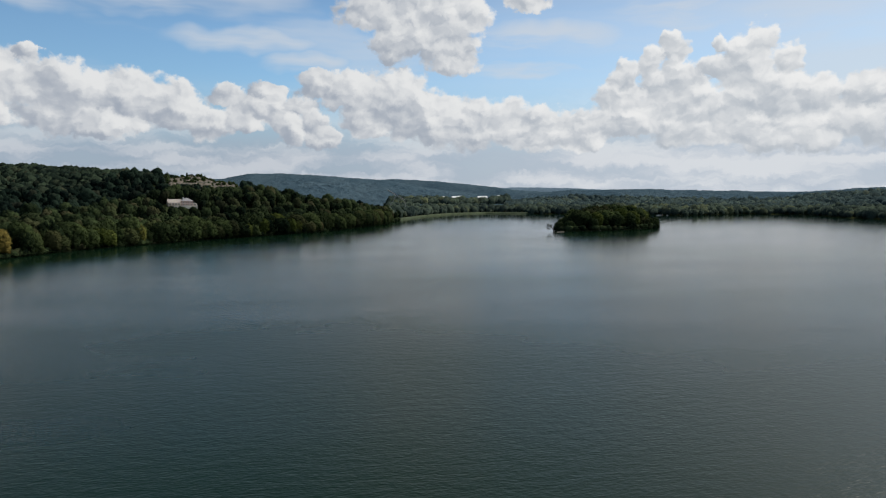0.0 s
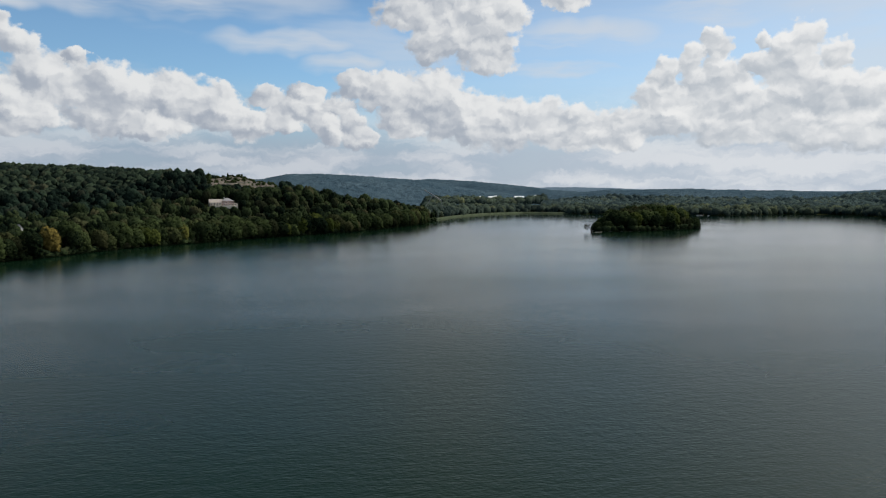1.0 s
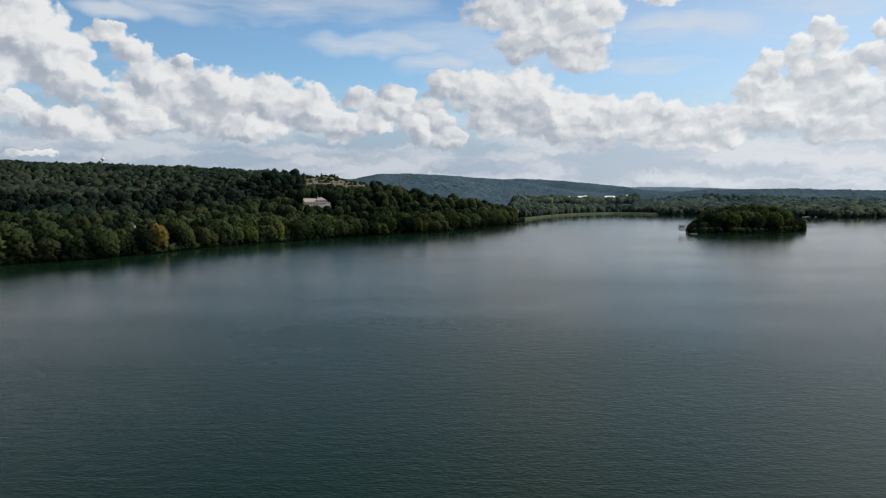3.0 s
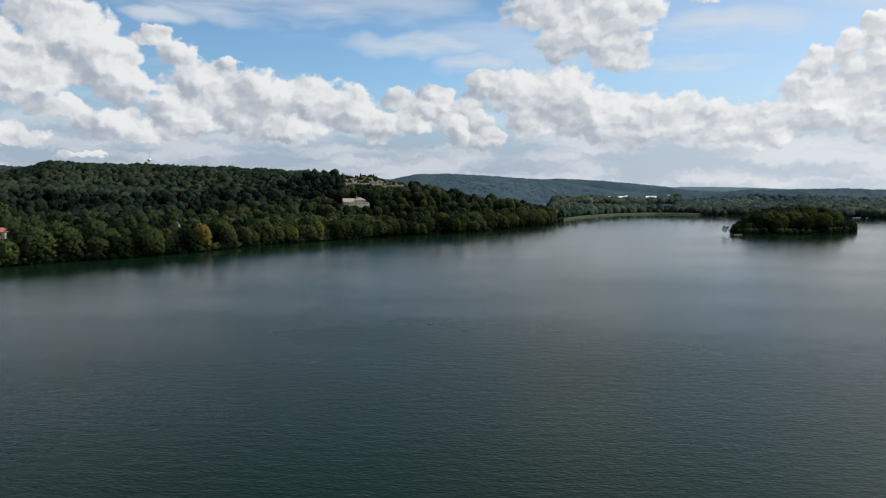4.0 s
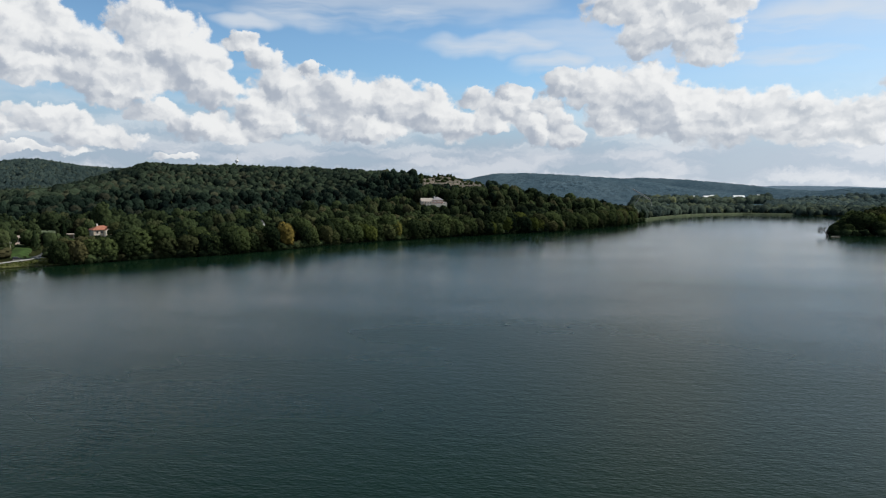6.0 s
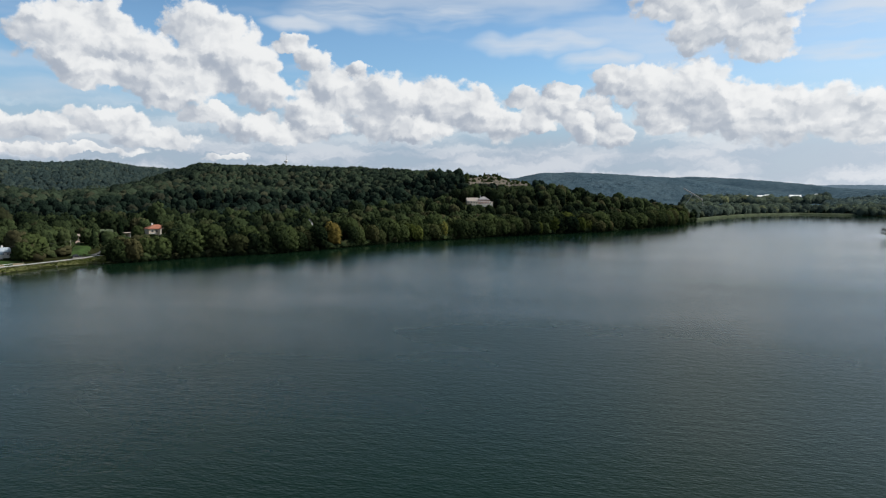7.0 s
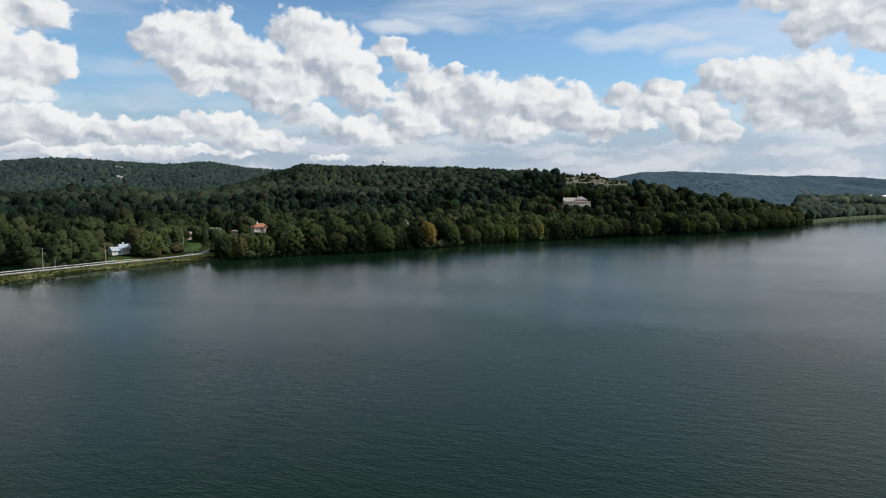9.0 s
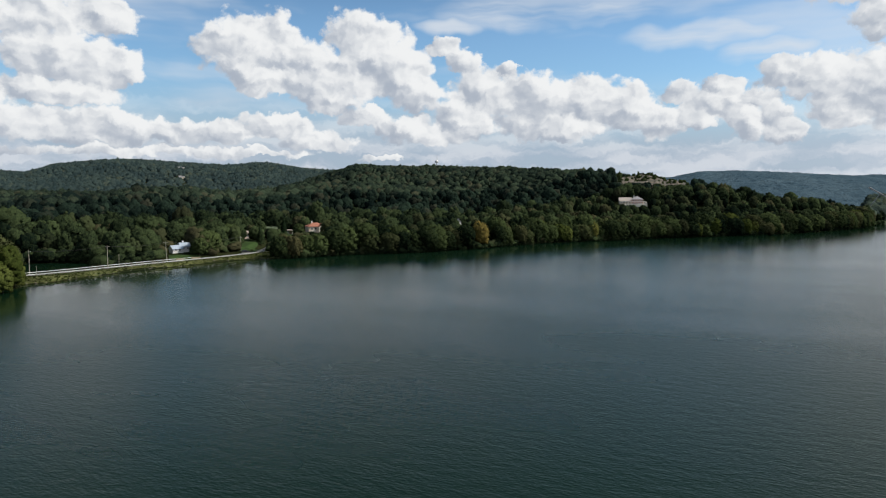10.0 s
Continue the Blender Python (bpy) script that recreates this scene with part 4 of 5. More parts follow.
def rock_material():
    m, g, b = material("quarry_rock")
    p = place_of(g)
    k = g.noise(g.vec("MULTIPLY", p, (1.0, 1.0, 2.6)), 0.07, 6.0, 0.68)
    f = g.noise(g.vec("MULTIPLY", p, (1.0, 1.0, 0.5)), 0.45, 5.0, 0.65)
    c = g.mix(g.step(k, 0.40, 0.58), (0.034, 0.033, 0.023, 1), (0.140, 0.110, 0.080, 1))
    c = g.mix(g.step(f, 0.46, 0.66, 0.0, 0.85), c, (0.045, 0.050, 0.026, 1))
    c = g.mix(g.step(g.noise(p, 0.16, 4.0, 0.6), 0.60, 0.70, 0.0, 0.8), c, (0.215, 0.185, 0.150, 1))
    g.put(b.inputs["Base Color"], c)
    b.inputs["Roughness"].default_value = 0.9
    bump(g, b, f, 0.8, 0.8)
    return m


ROCK = rock_material()


# ---- builders ----
def part(name, bm, mat, parent=None, label=""):
    me = bpy.data.meshes.new(name)
    bm.normal_update()
    bm.to_mesh(me)
    bm.free()
    me.materials.append(mat)
    ob = new(name, me)
    if parent is not None:
        ob.parent = parent
    if label:
        tagged(ob, label)
    return ob


def boxed(*boxes, bevel=0.0):
    """A bmesh of boxes, each (size, centre) or (size, centre, turn about z in degrees, tilt about x)."""
    bm = bmesh.new()
    for size, centre, *turn in boxes:
        m = Matrix.Translation(centre)
        if turn:
            m = m @ Matrix.Rotation(radians(turn[0]), 4, "Z")
            if len(turn) > 1:
                m = m @ Matrix.Rotation(radians(turn[1]), 4, "X")
        bmesh.ops.create_cube(bm, size=1.0, matrix=m @ Matrix.Diagonal((*size, 1)))
    if bevel:
        bmesh.ops.bevel(bm, geom=list(bm.edges), offset=bevel, segments=1, affect="EDGES")
    return bm


def rod(a, b, r0, r1=None, sides=8):
    """A bmesh rod from a to b."""
    bm = bmesh.new()
    a, b = Vector(a), Vector(b)
    d = b - a
    m = Matrix.Translation((a + b) / 2) @ d.to_track_quat("Z", "Y").to_matrix().to_4x4()
    bmesh.ops.create_cone(bm, cap_ends=True, segments=sides, radius1=r0, radius2=r1 if r1 is not None else r0, depth=d.length, matrix=m)
    return bm


def solid(verts, faces):
    bm = bmesh.new()
    vs = [bm.verts.new(v) for v in verts]
    for f in faces:
        bm.faces.new([vs[i] for i in f])
    bmesh.ops.recalc_face_normals(bm, faces=list(bm.faces))
    return bm


def gable_roof(w, d, z, rise, over=0.5, thick=0.25):
    """Two slopes, the ridge along x, with eaves and thickness."""
    a, b = w / 2 + over, d / 2 + over
    drop = rise * over / (d / 2)
    pts = [(-b, z - drop), (0, z + rise), (b, z - drop), (b, z - drop + thick), (0, z + rise + thick * 1.2), (-b, z - drop + thick)]
    vs = [(-a, y, h) for y, h in pts] + [(a, y, h) for y, h in pts]
    fs = [(i, (i + 1) % 6, 6 + (i + 1) % 6, 6 + i) for i in range(6)] + [(0, 1, 4, 5), (1, 2, 3, 4), (6, 7, 10, 11), (7, 8, 9, 10)]
    return solid(vs, fs)


def gable_ends(w, d, z, rise, thick=0.2):
    bm = bmesh.new()
    for s in (-1, 1):
        x0, x1 = s * w / 2, s * (w / 2 - thick)
        vs = [bm.verts.new(v) for v in ((x0, -d / 2, z), (x0, d / 2, z), (x0, 0, z + rise), (x1, -d / 2, z), (x1, d / 2, z), (x1, 0, z + rise))]
        for f in ((0, 1, 2), (3, 5, 4), (0, 3, 4, 1), (1, 4, 5, 2), (2, 5, 3, 0)):
            bm.faces.new([vs[i] for i in f])
    bmesh.ops.recalc_face_normals(bm, faces=list(bm.faces))
    return bm


def hip_roof(w, d, z, rise, over=0.6, thick=0.3):
    a, b, r = w / 2 + over, d / 2 + over, max((w - d) / 2, 0.4)
    vs = [(-a, -b, z), (a, -b, z), (a, b, z), (-a, b, z), (-a, -b, z + thick), (a, -b, z + thick), (a, b, z + thick), (-a, b, z + thick),
          (-r, 0, z + rise), (r, 0, z + rise)]
    fs = [(0, 1, 2, 3), (0, 1, 5, 4), (1, 2, 6, 5), (2, 3, 7, 6), (3, 0, 4, 7), (4, 5, 9, 8), (5, 6, 9), (6, 7, 8, 9), (7, 4, 8)]
    return solid(vs, fs)


def window(parent, x, y, z, w, h, face="front", arched=False):
    """Frame, sill and pane on a wall; face: which side of the block it looks out of."""
    turn = {"front": 0, "right": 90, "left": -90, "back": 180}[face]
    m = Matrix.Translation((x, y, z)) @ Matrix.Rotation(radians(turn), 4, "Z")
    bars = [((w + 0.24, 0.12, 0.14), (0, -0.03, h / 2 + 0.05)), ((0.14, 0.12, h), (-w / 2 - 0.05, -0.03, 0)), ((0.14, 0.12, h), (w / 2 + 0.05, -0.03, 0)),
            ((0.07, 0.10, h), (0, -0.03, 0))]
    frame_bm = boxed(*bars)
    frame_bm.transform(m)
    holder = part("window", frame_bm, TRIM, parent)
    pane = boxed(((w, 0.06, h), (0, -0.02, 0)))
    if arched:
        n = 10
        ring = [(math.cos(i * math.pi / n) * w / 2, -0.05, h / 2 + math.sin(i * math.pi / n) * w / 2) for i in range(n + 1)]
        back = [(q[0], 0.03, q[2]) for q in ring]
        vs = [pane.verts.new(q) for q in ring + back]
        pane.faces.new(vs[:n + 1])
        for i in range(n):
            pane.faces.new((vs[i], vs[i + 1], vs[n + 2 + i], vs[n + 1 + i]))
    pane.transform(m)
    part("pane", pane, GLASS, holder)
    sill = boxed(((w + 0.4, 0.22, 0.10), (0, -0.08, -h / 2 - 0.05)))
    sill.transform(m)
    part("sill", sill, TRIM, holder)
    return holder


def house_root(name, az, r, turn=0.0, label="", category="house", group="", lift=0.0):
    x, y = at(az, r)
    ob = new(name)
    ob.matrix_world = Matrix.Translation((x, y, float(height(x, y)) + lift)) @ Matrix.Rotation(radians(-az + turn), 4, "Z")
    return tagged(ob, label, category, group)


def block(root, w, d, h, cx=0.0, cy=0.0, wall=WHITE, roof=GREY_ROOF, rise=2.0, kind="gable", turn=0, base=-2.0, windows=(), chimney=None, base_z=0.0):
    """One block of a house: walls, roof and windows, shifted to (cx, cy)."""
    shift = Matrix.Translation((cx, cy, base_z)) @ Matrix.Rotation(radians(turn), 4, "Z")
    bm = boxed(((w, d, h - base), (0, 0, (h + base) / 2)))
    bm.transform(shift)
    part("wall", bm, wall, root)
    if kind == "gable":
        ends = gable_ends(w, d, h, rise)
        ends.transform(shift)
        part("gable", ends, wall, root)
        bm = gable_roof(w, d, h, rise)
    elif kind == "hip":
        bm = hip_roof(w, d, h, rise)
    else:
        bm = boxed(((w + 0.6, d + 0.6, 0.35), (0, 0, h + 0.18)))
    bm.transform(shift)
    top = part("roof", bm, roof, root)
    for wx, wz, ww, wh, face, *arch in windows:
        spot = {"front": (wx, -d / 2 - 0.01), "right": (w / 2 + 0.01, wx), "left": (-w / 2 - 0.01, wx)}[face]
        p = shift @ Vector((*spot, wz))
        window(root, p.x, p.y, p.z, ww, wh, face, bool(arch))
    if chimney:
        bm = boxed(((0.9, 0.9, 2.2), (*chimney, h + rise * 0.7 + 0.8)), ((1.1, 1.1, 0.2), (*chimney, h + rise * 0.7 + 1.95)))
        bm.transform(shift)
        part("chimney", bm, TRIM, top, "pale rendered chimney")
    return top


# ---- the plots by the near shore ----
def arch_window(parent, x, y, z, radius):
    """A round-headed window with a raised pale surround."""
    n = 14
    ring = [(math.cos(i * math.pi / n), math.sin(i * math.pi / n)) for i in range(n + 1)]
    surround = bmesh.new()
    rows = [[surround.verts.new((x + c * r, y - d, z + q * r)) for c, q in ring] for r, d in ((radius, 0.0), (radius, 0.18), (radius + 0.4, 0.18), (radius + 0.4, 0.0))]
    for a, b in zip(rows, rows[1:] + rows[:1]):
        for i in range(n):
            surround.faces.new((a[i], a[i + 1], b[i + 1], b[i]))
    bmesh.ops.recalc_face_normals(surround, faces=list(surround.faces))
    holder = part("window", surround, TRIM, parent, "white round-headed window surround")
    pane = bmesh.new()
    front = [pane.verts.new((x + c * radius, y - 0.06, z + q * radius)) for c, q in ring]
    back = [pane.verts.new((x + c * radius, y + 0.05, z + q * radius)) for c, q in ring]
    pane.faces.new(front)
    for i in range(n):
        pane.faces.new((front[i], back[i], back[i + 1], front[i + 1]))
    part("pane", pane, GLASS, holder)
    part("sill", boxed(((2 * radius + 0.9, 0.3, 0.2), (x, y - 0.1, z - 0.1))), TRIM, holder)


def build_red_house():
    h = house_root("villa", -46.85, 535, 18, "cream villa with a red tile hip roof among trees")
    block(h, 13, 9, 5.6, 0, 0, CREAM, RED_TILE, 3.0, "hip", chimney=(-2.5, 0.5),
          windows=[(-4, 4.2, 1.4, 1.5, "front"), (-1.2, 4.2, 1.4, 1.5, "front"), (-4, 1.4, 1.4, 1.5, "front"), (0, 4.0, 1.3, 1.4, "right"), (0, 1.4, 1.3, 1.4, "right")])
    # sunlight on the wing is put into its paler wall colour
    block(h, 5.0, 6.4, 5.6, 3.6, -5.2, PALE_AND_SUNLIT, RED_TILE, 2.2, "gable", turn=90, windows=[])
    arch_window(h, 3.6, -7.78, 4.0, 1.8)
    window(h, 3.6, -7.71, 1.2, 1.8, 1.3)
    porch = boxed(((4.2, 0.25, 0.25), (-3.4, -5.8, 2.7)), ((0.25, 0.25, 2.8), (-5.4, -5.8, 1.3)), ((0.25, 0.25, 2.8), (-1.4, -5.8, 1.3)))
    part("porch", porch, TRIM, h)
    c = house_root("carport", -48.85, 531, 4, "low brown-roofed carport with posts", "carport")
    part("roof", boxed(((9.5, 5.5, 0.3), (0, 0, 3.2), 0, 4)), BROWN_ROOF, c)
    for x in (-4.4, -1.5, 1.5, 4.4):
        part("post", boxed(((0.2, 0.2, 4.2), (x, -2.4, 1.1))), TRIM, c)
    part("back_wall", boxed(((9.2, 0.2, 5.0), (0, 2.4, 0.5))), CREAM, c)
    g = house_root("garage", -50.3, 545, 6, "small white garage with a mossy green roof", "garage")
    block(g, 7.5, 6, 2.8, wall=WHITE, roof=GREEN_ROOF, rise=1.9, windows=[(1.5, 1.5, 1.2, 1.0, "front")])


def build_bungalow():
    h = house_root("bungalow", -52.35, 500, 20, "beige bungalow with a low brown shingle roof above a lawn")
    h.scale = (0.9, 0.9, 0.9)
    block(h, 11.5, 7.5, 3.4, 0.6, 0, PINK_RENDER, BROWN_ROOF, 2.2, "gable",
          windows=[(-2.4, 2.0, 1.5, 1.3, "front"), (0.8, 2.0, 2.2, 1.3, "front"), (4.1, 2.0, 1.2, 1.3, "front"), (0, 2.0, 1.2, 1.2, "left")])
    block(h, 3.0, 3.2, 3.0, -4.2, -4.9, WHITE, BROWN_ROOF, 1.0, "gable", turn=90, windows=[(0, 1.6, 1.3, 1.4, "front")])
    part("porch_step", boxed(((2.4, 1.6, 1.2), (1.0, -4.6, -0.2))), STONE, h)
    part("flue", boxed(((0.5, 0.5, 1.0), (3.0, 1.0, 5.2))), STONE, h, "short stone chimney")


def build_blue_house():
    h = house_root("farmhouse", -57.2, 418, 24, "white-sided farmhouse with pale blue metal roofs")
    h.scale = (0.84, 0.84, 0.84)
    block(h, 7.0, 6.0, 2.8, -2.4, -1.0, WHITE, BLUE_ROOF, 2.0, "gable", windows=[(-1.6, 2.0, 1.0, 1.3, "front"), (1.2, 2.0, 1.0, 1.3, "front"), (0, 2.2, 1.0, 1.2, "left")])
    block(h, 6.5, 6.5, 3.9, 4.2, 2.0, WHITE, BLUE_ROOF, 2.2, "gable", windows=[(-1.5, 2.6, 0.9, 1.2, "front"), (1.2, 2.6, 0.9, 1.2, "front")], chimney=(0, 1.5))


def build_mansion():
    h = house_root("mansion", -21.0, 728, 10, "large pink-brick mansion with grey and tan hip roofs and a terrace", lift=-0.8)
    h.scale = (0.84, 0.84, 0.84)
    block(h, 13, 11, 5.6, 5.0, 0, PINK, GREY_ROOF, 4.0, "hip", chimney=(-3.5, 1.0), windows=[(x, z, 1.3, 1.5, "front") for x in (-4.5, -1.5, 1.5, 4.5) for z in (1.4, 4.2)])
    block(h, 15, 9, 4.2, -8.5, 1.0, CREAM, TAN_ROOF, 3.6, "gable", windows=[(x, 2.2, 1.5, 1.8, "front") for x in (-5.5, -2.2, 1.1, 4.4)])
    block(h, 5.5, 7, 3.0, 13.5, -1.5, PALE_AND_SUNLIT, GREY_ROOF, 0.0, "flat", windows=[(0, 1.5, 2.2, 1.5, "front")])
    part("terrace", boxed(((26, 7, 1.2), (2, -9, -0.4)), ((26, 0.3, 3.4), (2, -12.4, -1.6))), PALE_AND_SUNLIT, h, "pale stone terrace")
    rail = boxed(((26, 0.12, 0.12), (2, -12.3, 1.25)), *[((0.12, 0.12, 1.1), (-11 + i * 2.0, -12.3, 0.7)) for i in range(14)])
    part("balustrade", rail, TRIM, h, "white terrace balustrade")
    part("cornice", boxed(((29, 0.4, 0.35), (-1.2, -5.6, 3.3))), TRIM, h)


def build_hidden_gable():
    h = house_root("cottage", -35.2, 556, 64, "white cottage gable showing between tree crowns", lift=4.0)
    h.scale = (0.72, 0.72, 0.9)
    block(h, 5.5, 7.5, 5.0, wall=WHITE, roof=GREY_ROOF, rise=3.2, kind="gable", turn=62, base=-8.0, windows=[(0, 3.4, 1.0, 1.3, "left")])


def build_hill_houses():
    for az, r, label in ((-57.34, 2110, "white house on the far wooded ridge"), (-57.36, 1990, "pale house on the wooded slope")):
        h = house_root("hill_house", az, r, 12, label, group="hill houses")
        h.scale = (0.74, 0.74, 0.74)
        block(h, 13, 9, 6.0, -3, 0, WHITE, GREY_ROOF, 3.0, "gable", windows=[(-3, 4, 1.4, 1.5, "front"), (3, 4, 1.4, 1.5, "front")])
        block(h, 9, 8, 4.5, 9, -1, CREAM, GREY_ROOF, 2.4, "gable", windows=[(0, 2.6, 1.6, 1.5, "front")])


build_red_house()
build_bungalow()
build_blue_house()
build_mansion()
build_hidden_gable()
build_hill_houses()


# ---- road, rails and poles along the near shore ----
def resample(points, gap):
    p = np.asarray(points, float)
    d = np.concatenate([[0], np.cumsum(np.linalg.norm(np.diff(p, axis=0), axis=1))])
    s = np.arange(0, d[-1] + 0.01, gap)
    q = np.stack([np.interp(s, d, p[:, i]) for i in range(p.shape[1])], -1)
    t = np.gradient(q[:, :2], axis=0)
    t /= np.linalg.norm(t, axis=1, keepdims=True)
    return q, np.stack([-t[:, 1], t[:, 0]], -1)      # points, and the way to the left of travel


def build_road():
    q, side = resample(ROAD, 3.0)
    z = np.full(len(q), ROAD_Z + 0.12)
    lay = lambda off, dz=0.0: np.column_stack([q + side * off, z + dz])
    # a slab with a crown and edges
    rows = [lay(-3.7, -0.5), lay(-3.7), lay(0, 0.06), lay(3.7), lay(3.7, -0.5)]
    n = len(q)
    v = np.concatenate(rows)
    f = grid_faces(5, n)[:, ::-1]
    tagged(link_mesh("road", v, f, ASPHALT), "narrow grey asphalt causeway road beside the lake", "road", kind="structure")
    lines = []
    for off in (-0.12, 0.12):
        lines.append(np.stack([lay(off - 0.05, 0.075), lay(off + 0.05, 0.075)], 1))
    k = len(lines[0])
    v = np.concatenate([l.reshape(-1, 3) for l in lines])
    f = np.concatenate([[(2 * i + o, 2 * i + 1 + o, 2 * i + 3 + o, 2 * i + 2 + o) for i in range(k - 1)] for o in (0, 2 * k)])
    tagged(link_mesh("road_marking", v, f, plain("yellow_paint", (0.5, 0.36, 0.06), 0.7)), "double yellow centre line", "marking", kind="structure")
    # guard rails on both sides
    for off, last in ((-4.4, len(q) - 6), (4.4, len(q) // 2 + 6)):
        rail = new("guard_rail")
        tagged(rail, "galvanised steel guard rail on short posts beside the road", "guard rail", "guard rails")
        line = lay(off)[:last]
        prof = [(0.0, 0.50), (0.05, 0.58), (0.0, 0.66), (0.05, 0.74), (0.0, 0.82)]
        out = math.copysign(1, off)
        v = np.concatenate([line + np.column_stack([side[:last] * out * -d, np.full(last, h)]) for d, h in prof] +
                           [line + np.column_stack([side[:last] * out * (0.06 - d), np.full(last, h)]) for d, h in reversed(prof)])
        link_mesh("beam", v, np.concatenate([grid_faces(10, last), np.array([(9 * last + i, 9 * last + i + 1, i + 1, i) for i in range(last - 1)])]), GALVANISED, rail)
        post = None
        for p in line[::1]:
            if post is None:
                post = part("post", boxed(((0.14, 0.16, 1.0), (0, 0, 0.4))), TIMBER, rail)
            else:
                o = post.copy()
                scene.collection.objects.link(o)
                post = o
            post.location = p + np.array((0, 0, -0.05))


def build_poles():
    # foot and height of each utility pole; lean in degrees
    rows = [(*at(-67.05, 351), 10.5, 0), (*at(-62.1, 369), 10.4, 0), (*at(-58.05, 390), 10.2, 3), (*at(-52.65, 434), 8.6, 0)]
    tops = []
    for x, y, tall, lean in rows:
        z = max(float(height(x, y)), ROAD_Z - 0.2)
        root = new("utility_pole")
        root.location = (x, y, z)
        root.rotation_euler = (0, radians(-lean), radians(28))
        tagged(root, "grey weathered wooden utility pole beside the road", "utility pole", "utility poles")
        part("shaft", rod((0, 0, -1.2), (0, 0, tall), 0.19, 0.12, 10), POLEWOOD, root)
        part("crossarm", boxed(((2.0, 0.11, 0.13), (0, 0.12, tall - 0.7)), bevel=0.015), POLEWOOD, root)
        for dx in (-0.85, 0.85):
            part("insulator", rod((dx, 0.12, tall - 0.63), (dx, 0.12, tall - 0.42), 0.05, 0.03, 6), TRIM, root)
        tops.append((x, y, z + tall - 0.45))
    for (a, b) in zip(tops[:-1], tops[1:]):
        a, b = np.array(a), np.array(b)
        t = np.linspace(0, 1, 9)[:, None]
        pts = a + (b - a) * t
        pts[:, 2] -= 0.9 * (1 - (2 * t[:, 0] - 1) ** 2)
        v, f = limb(pts, [0.05] * 9, 4)
        tagged(link_mesh("power_cable", v, f, RUBBER), "thin sagging black overhead cable between poles", "cable", "power cables")
    # short marker posts by the road's end
    for x, y, h in ((*at(-66.6, 339), 4.6), (*at(-61.35, 373), 5.6)):
        p = part("marker_post", rod((x, y, float(height(x, y)) - 0.3), (x, y, max(float(height(x, y)), 0) + h), 0.09, 0.07, 8), POLEWOOD)
        tagged(p, "thin grey post standing by the causeway", "post")


def build_car(x, y, turn, paint, label, tall=1.5, long=4.6):
    root = new("car")
    root.matrix_world = Matrix.Translation((x, y, float(height(x, y)) + 0.12)) @ Matrix.Rotation(radians(turn), 4, "Z")
    tagged(root, label, "car", "parked cars")
    w, l = 1.8, long
    side = [(-l / 2, 0.35), (l / 2, 0.35), (l / 2, 0.75), (l * 0.30, 0.92), (-l * 0.46, 0.95), (-l / 2, 0.8)]
    vs = [(a, -w / 2, h) for a, h in side] + [(a, w / 2, h) for a, h in side]
    fs = [(i, (i + 1) % 6, 6 + (i + 1) % 6, 6 + i) for i in range(6)] + [tuple(range(6)), tuple(range(6, 12))]
    part("body", solid(vs, fs), paint, root)
    cab = [(-l * 0.44, 0.94), (l * 0.24, 0.92), (l * 0.08, tall), (-l * 0.36, tall)]
    vs = [(a, s * (w / 2 - (0.06 if h < 1 else 0.22)), h) for s in (-1, 1) for a, h in cab]
    part("windows", solid(vs, [(0, 1, 2, 3), (4, 5, 6, 7), (0, 1, 5, 4), (1, 2, 6, 5), (2, 3, 7, 6), (3, 0, 4, 7)]), GLASS, root)
    part("roof", boxed(((l * 0.45, w - 0.4, 0.06), (-l * 0.14, 0, tall + 0.02))), paint, root)
    for a in (-l * 0.31, l * 0.31):
        for s in (-1, 1):
            tyre = part("wheel", rod((a, s * (w / 2 - 0.2), 0.33), (a, s * (w / 2 + 0.02), 0.33), 0.33, 0.33, 12), RUBBER, root)
            part("rim", rod((a, s * (w / 2 + 0.02), 0.33), (a, s * (w / 2 + 0.035), 0.33), 0.2, 0.18, 10), GALVANISED, tyre)


def build_verge():
    """The grass slope between the road's edge and the water."""
    q, side = resample(ROAD, 2.0)
    off = np.arange(3.6, 30.0, 1.0)
    x = q[:, 0][:, None] - side[:, 0][:, None] * off
    y = q[:, 1][:, None] - side[:, 1][:, None] * off
    s = inland(x, y)
    z = np.maximum(height(x, y), -0.1) + 0.16 + 0.10 * ripple(x, y, 1.7, 4.0)
    f = grid_faces(*x.shape)
    f = f[(s.ravel()[f] > -0.4).all(1)]
    ob = link_mesh("verge", np.stack([x, y, z], -1).reshape(-1, 3), f, BANK_GRASS, smooth=True)
    tagged(ob, "rough yellow-green grass verge sloping from the road to the lake", "verge", kind="structure")


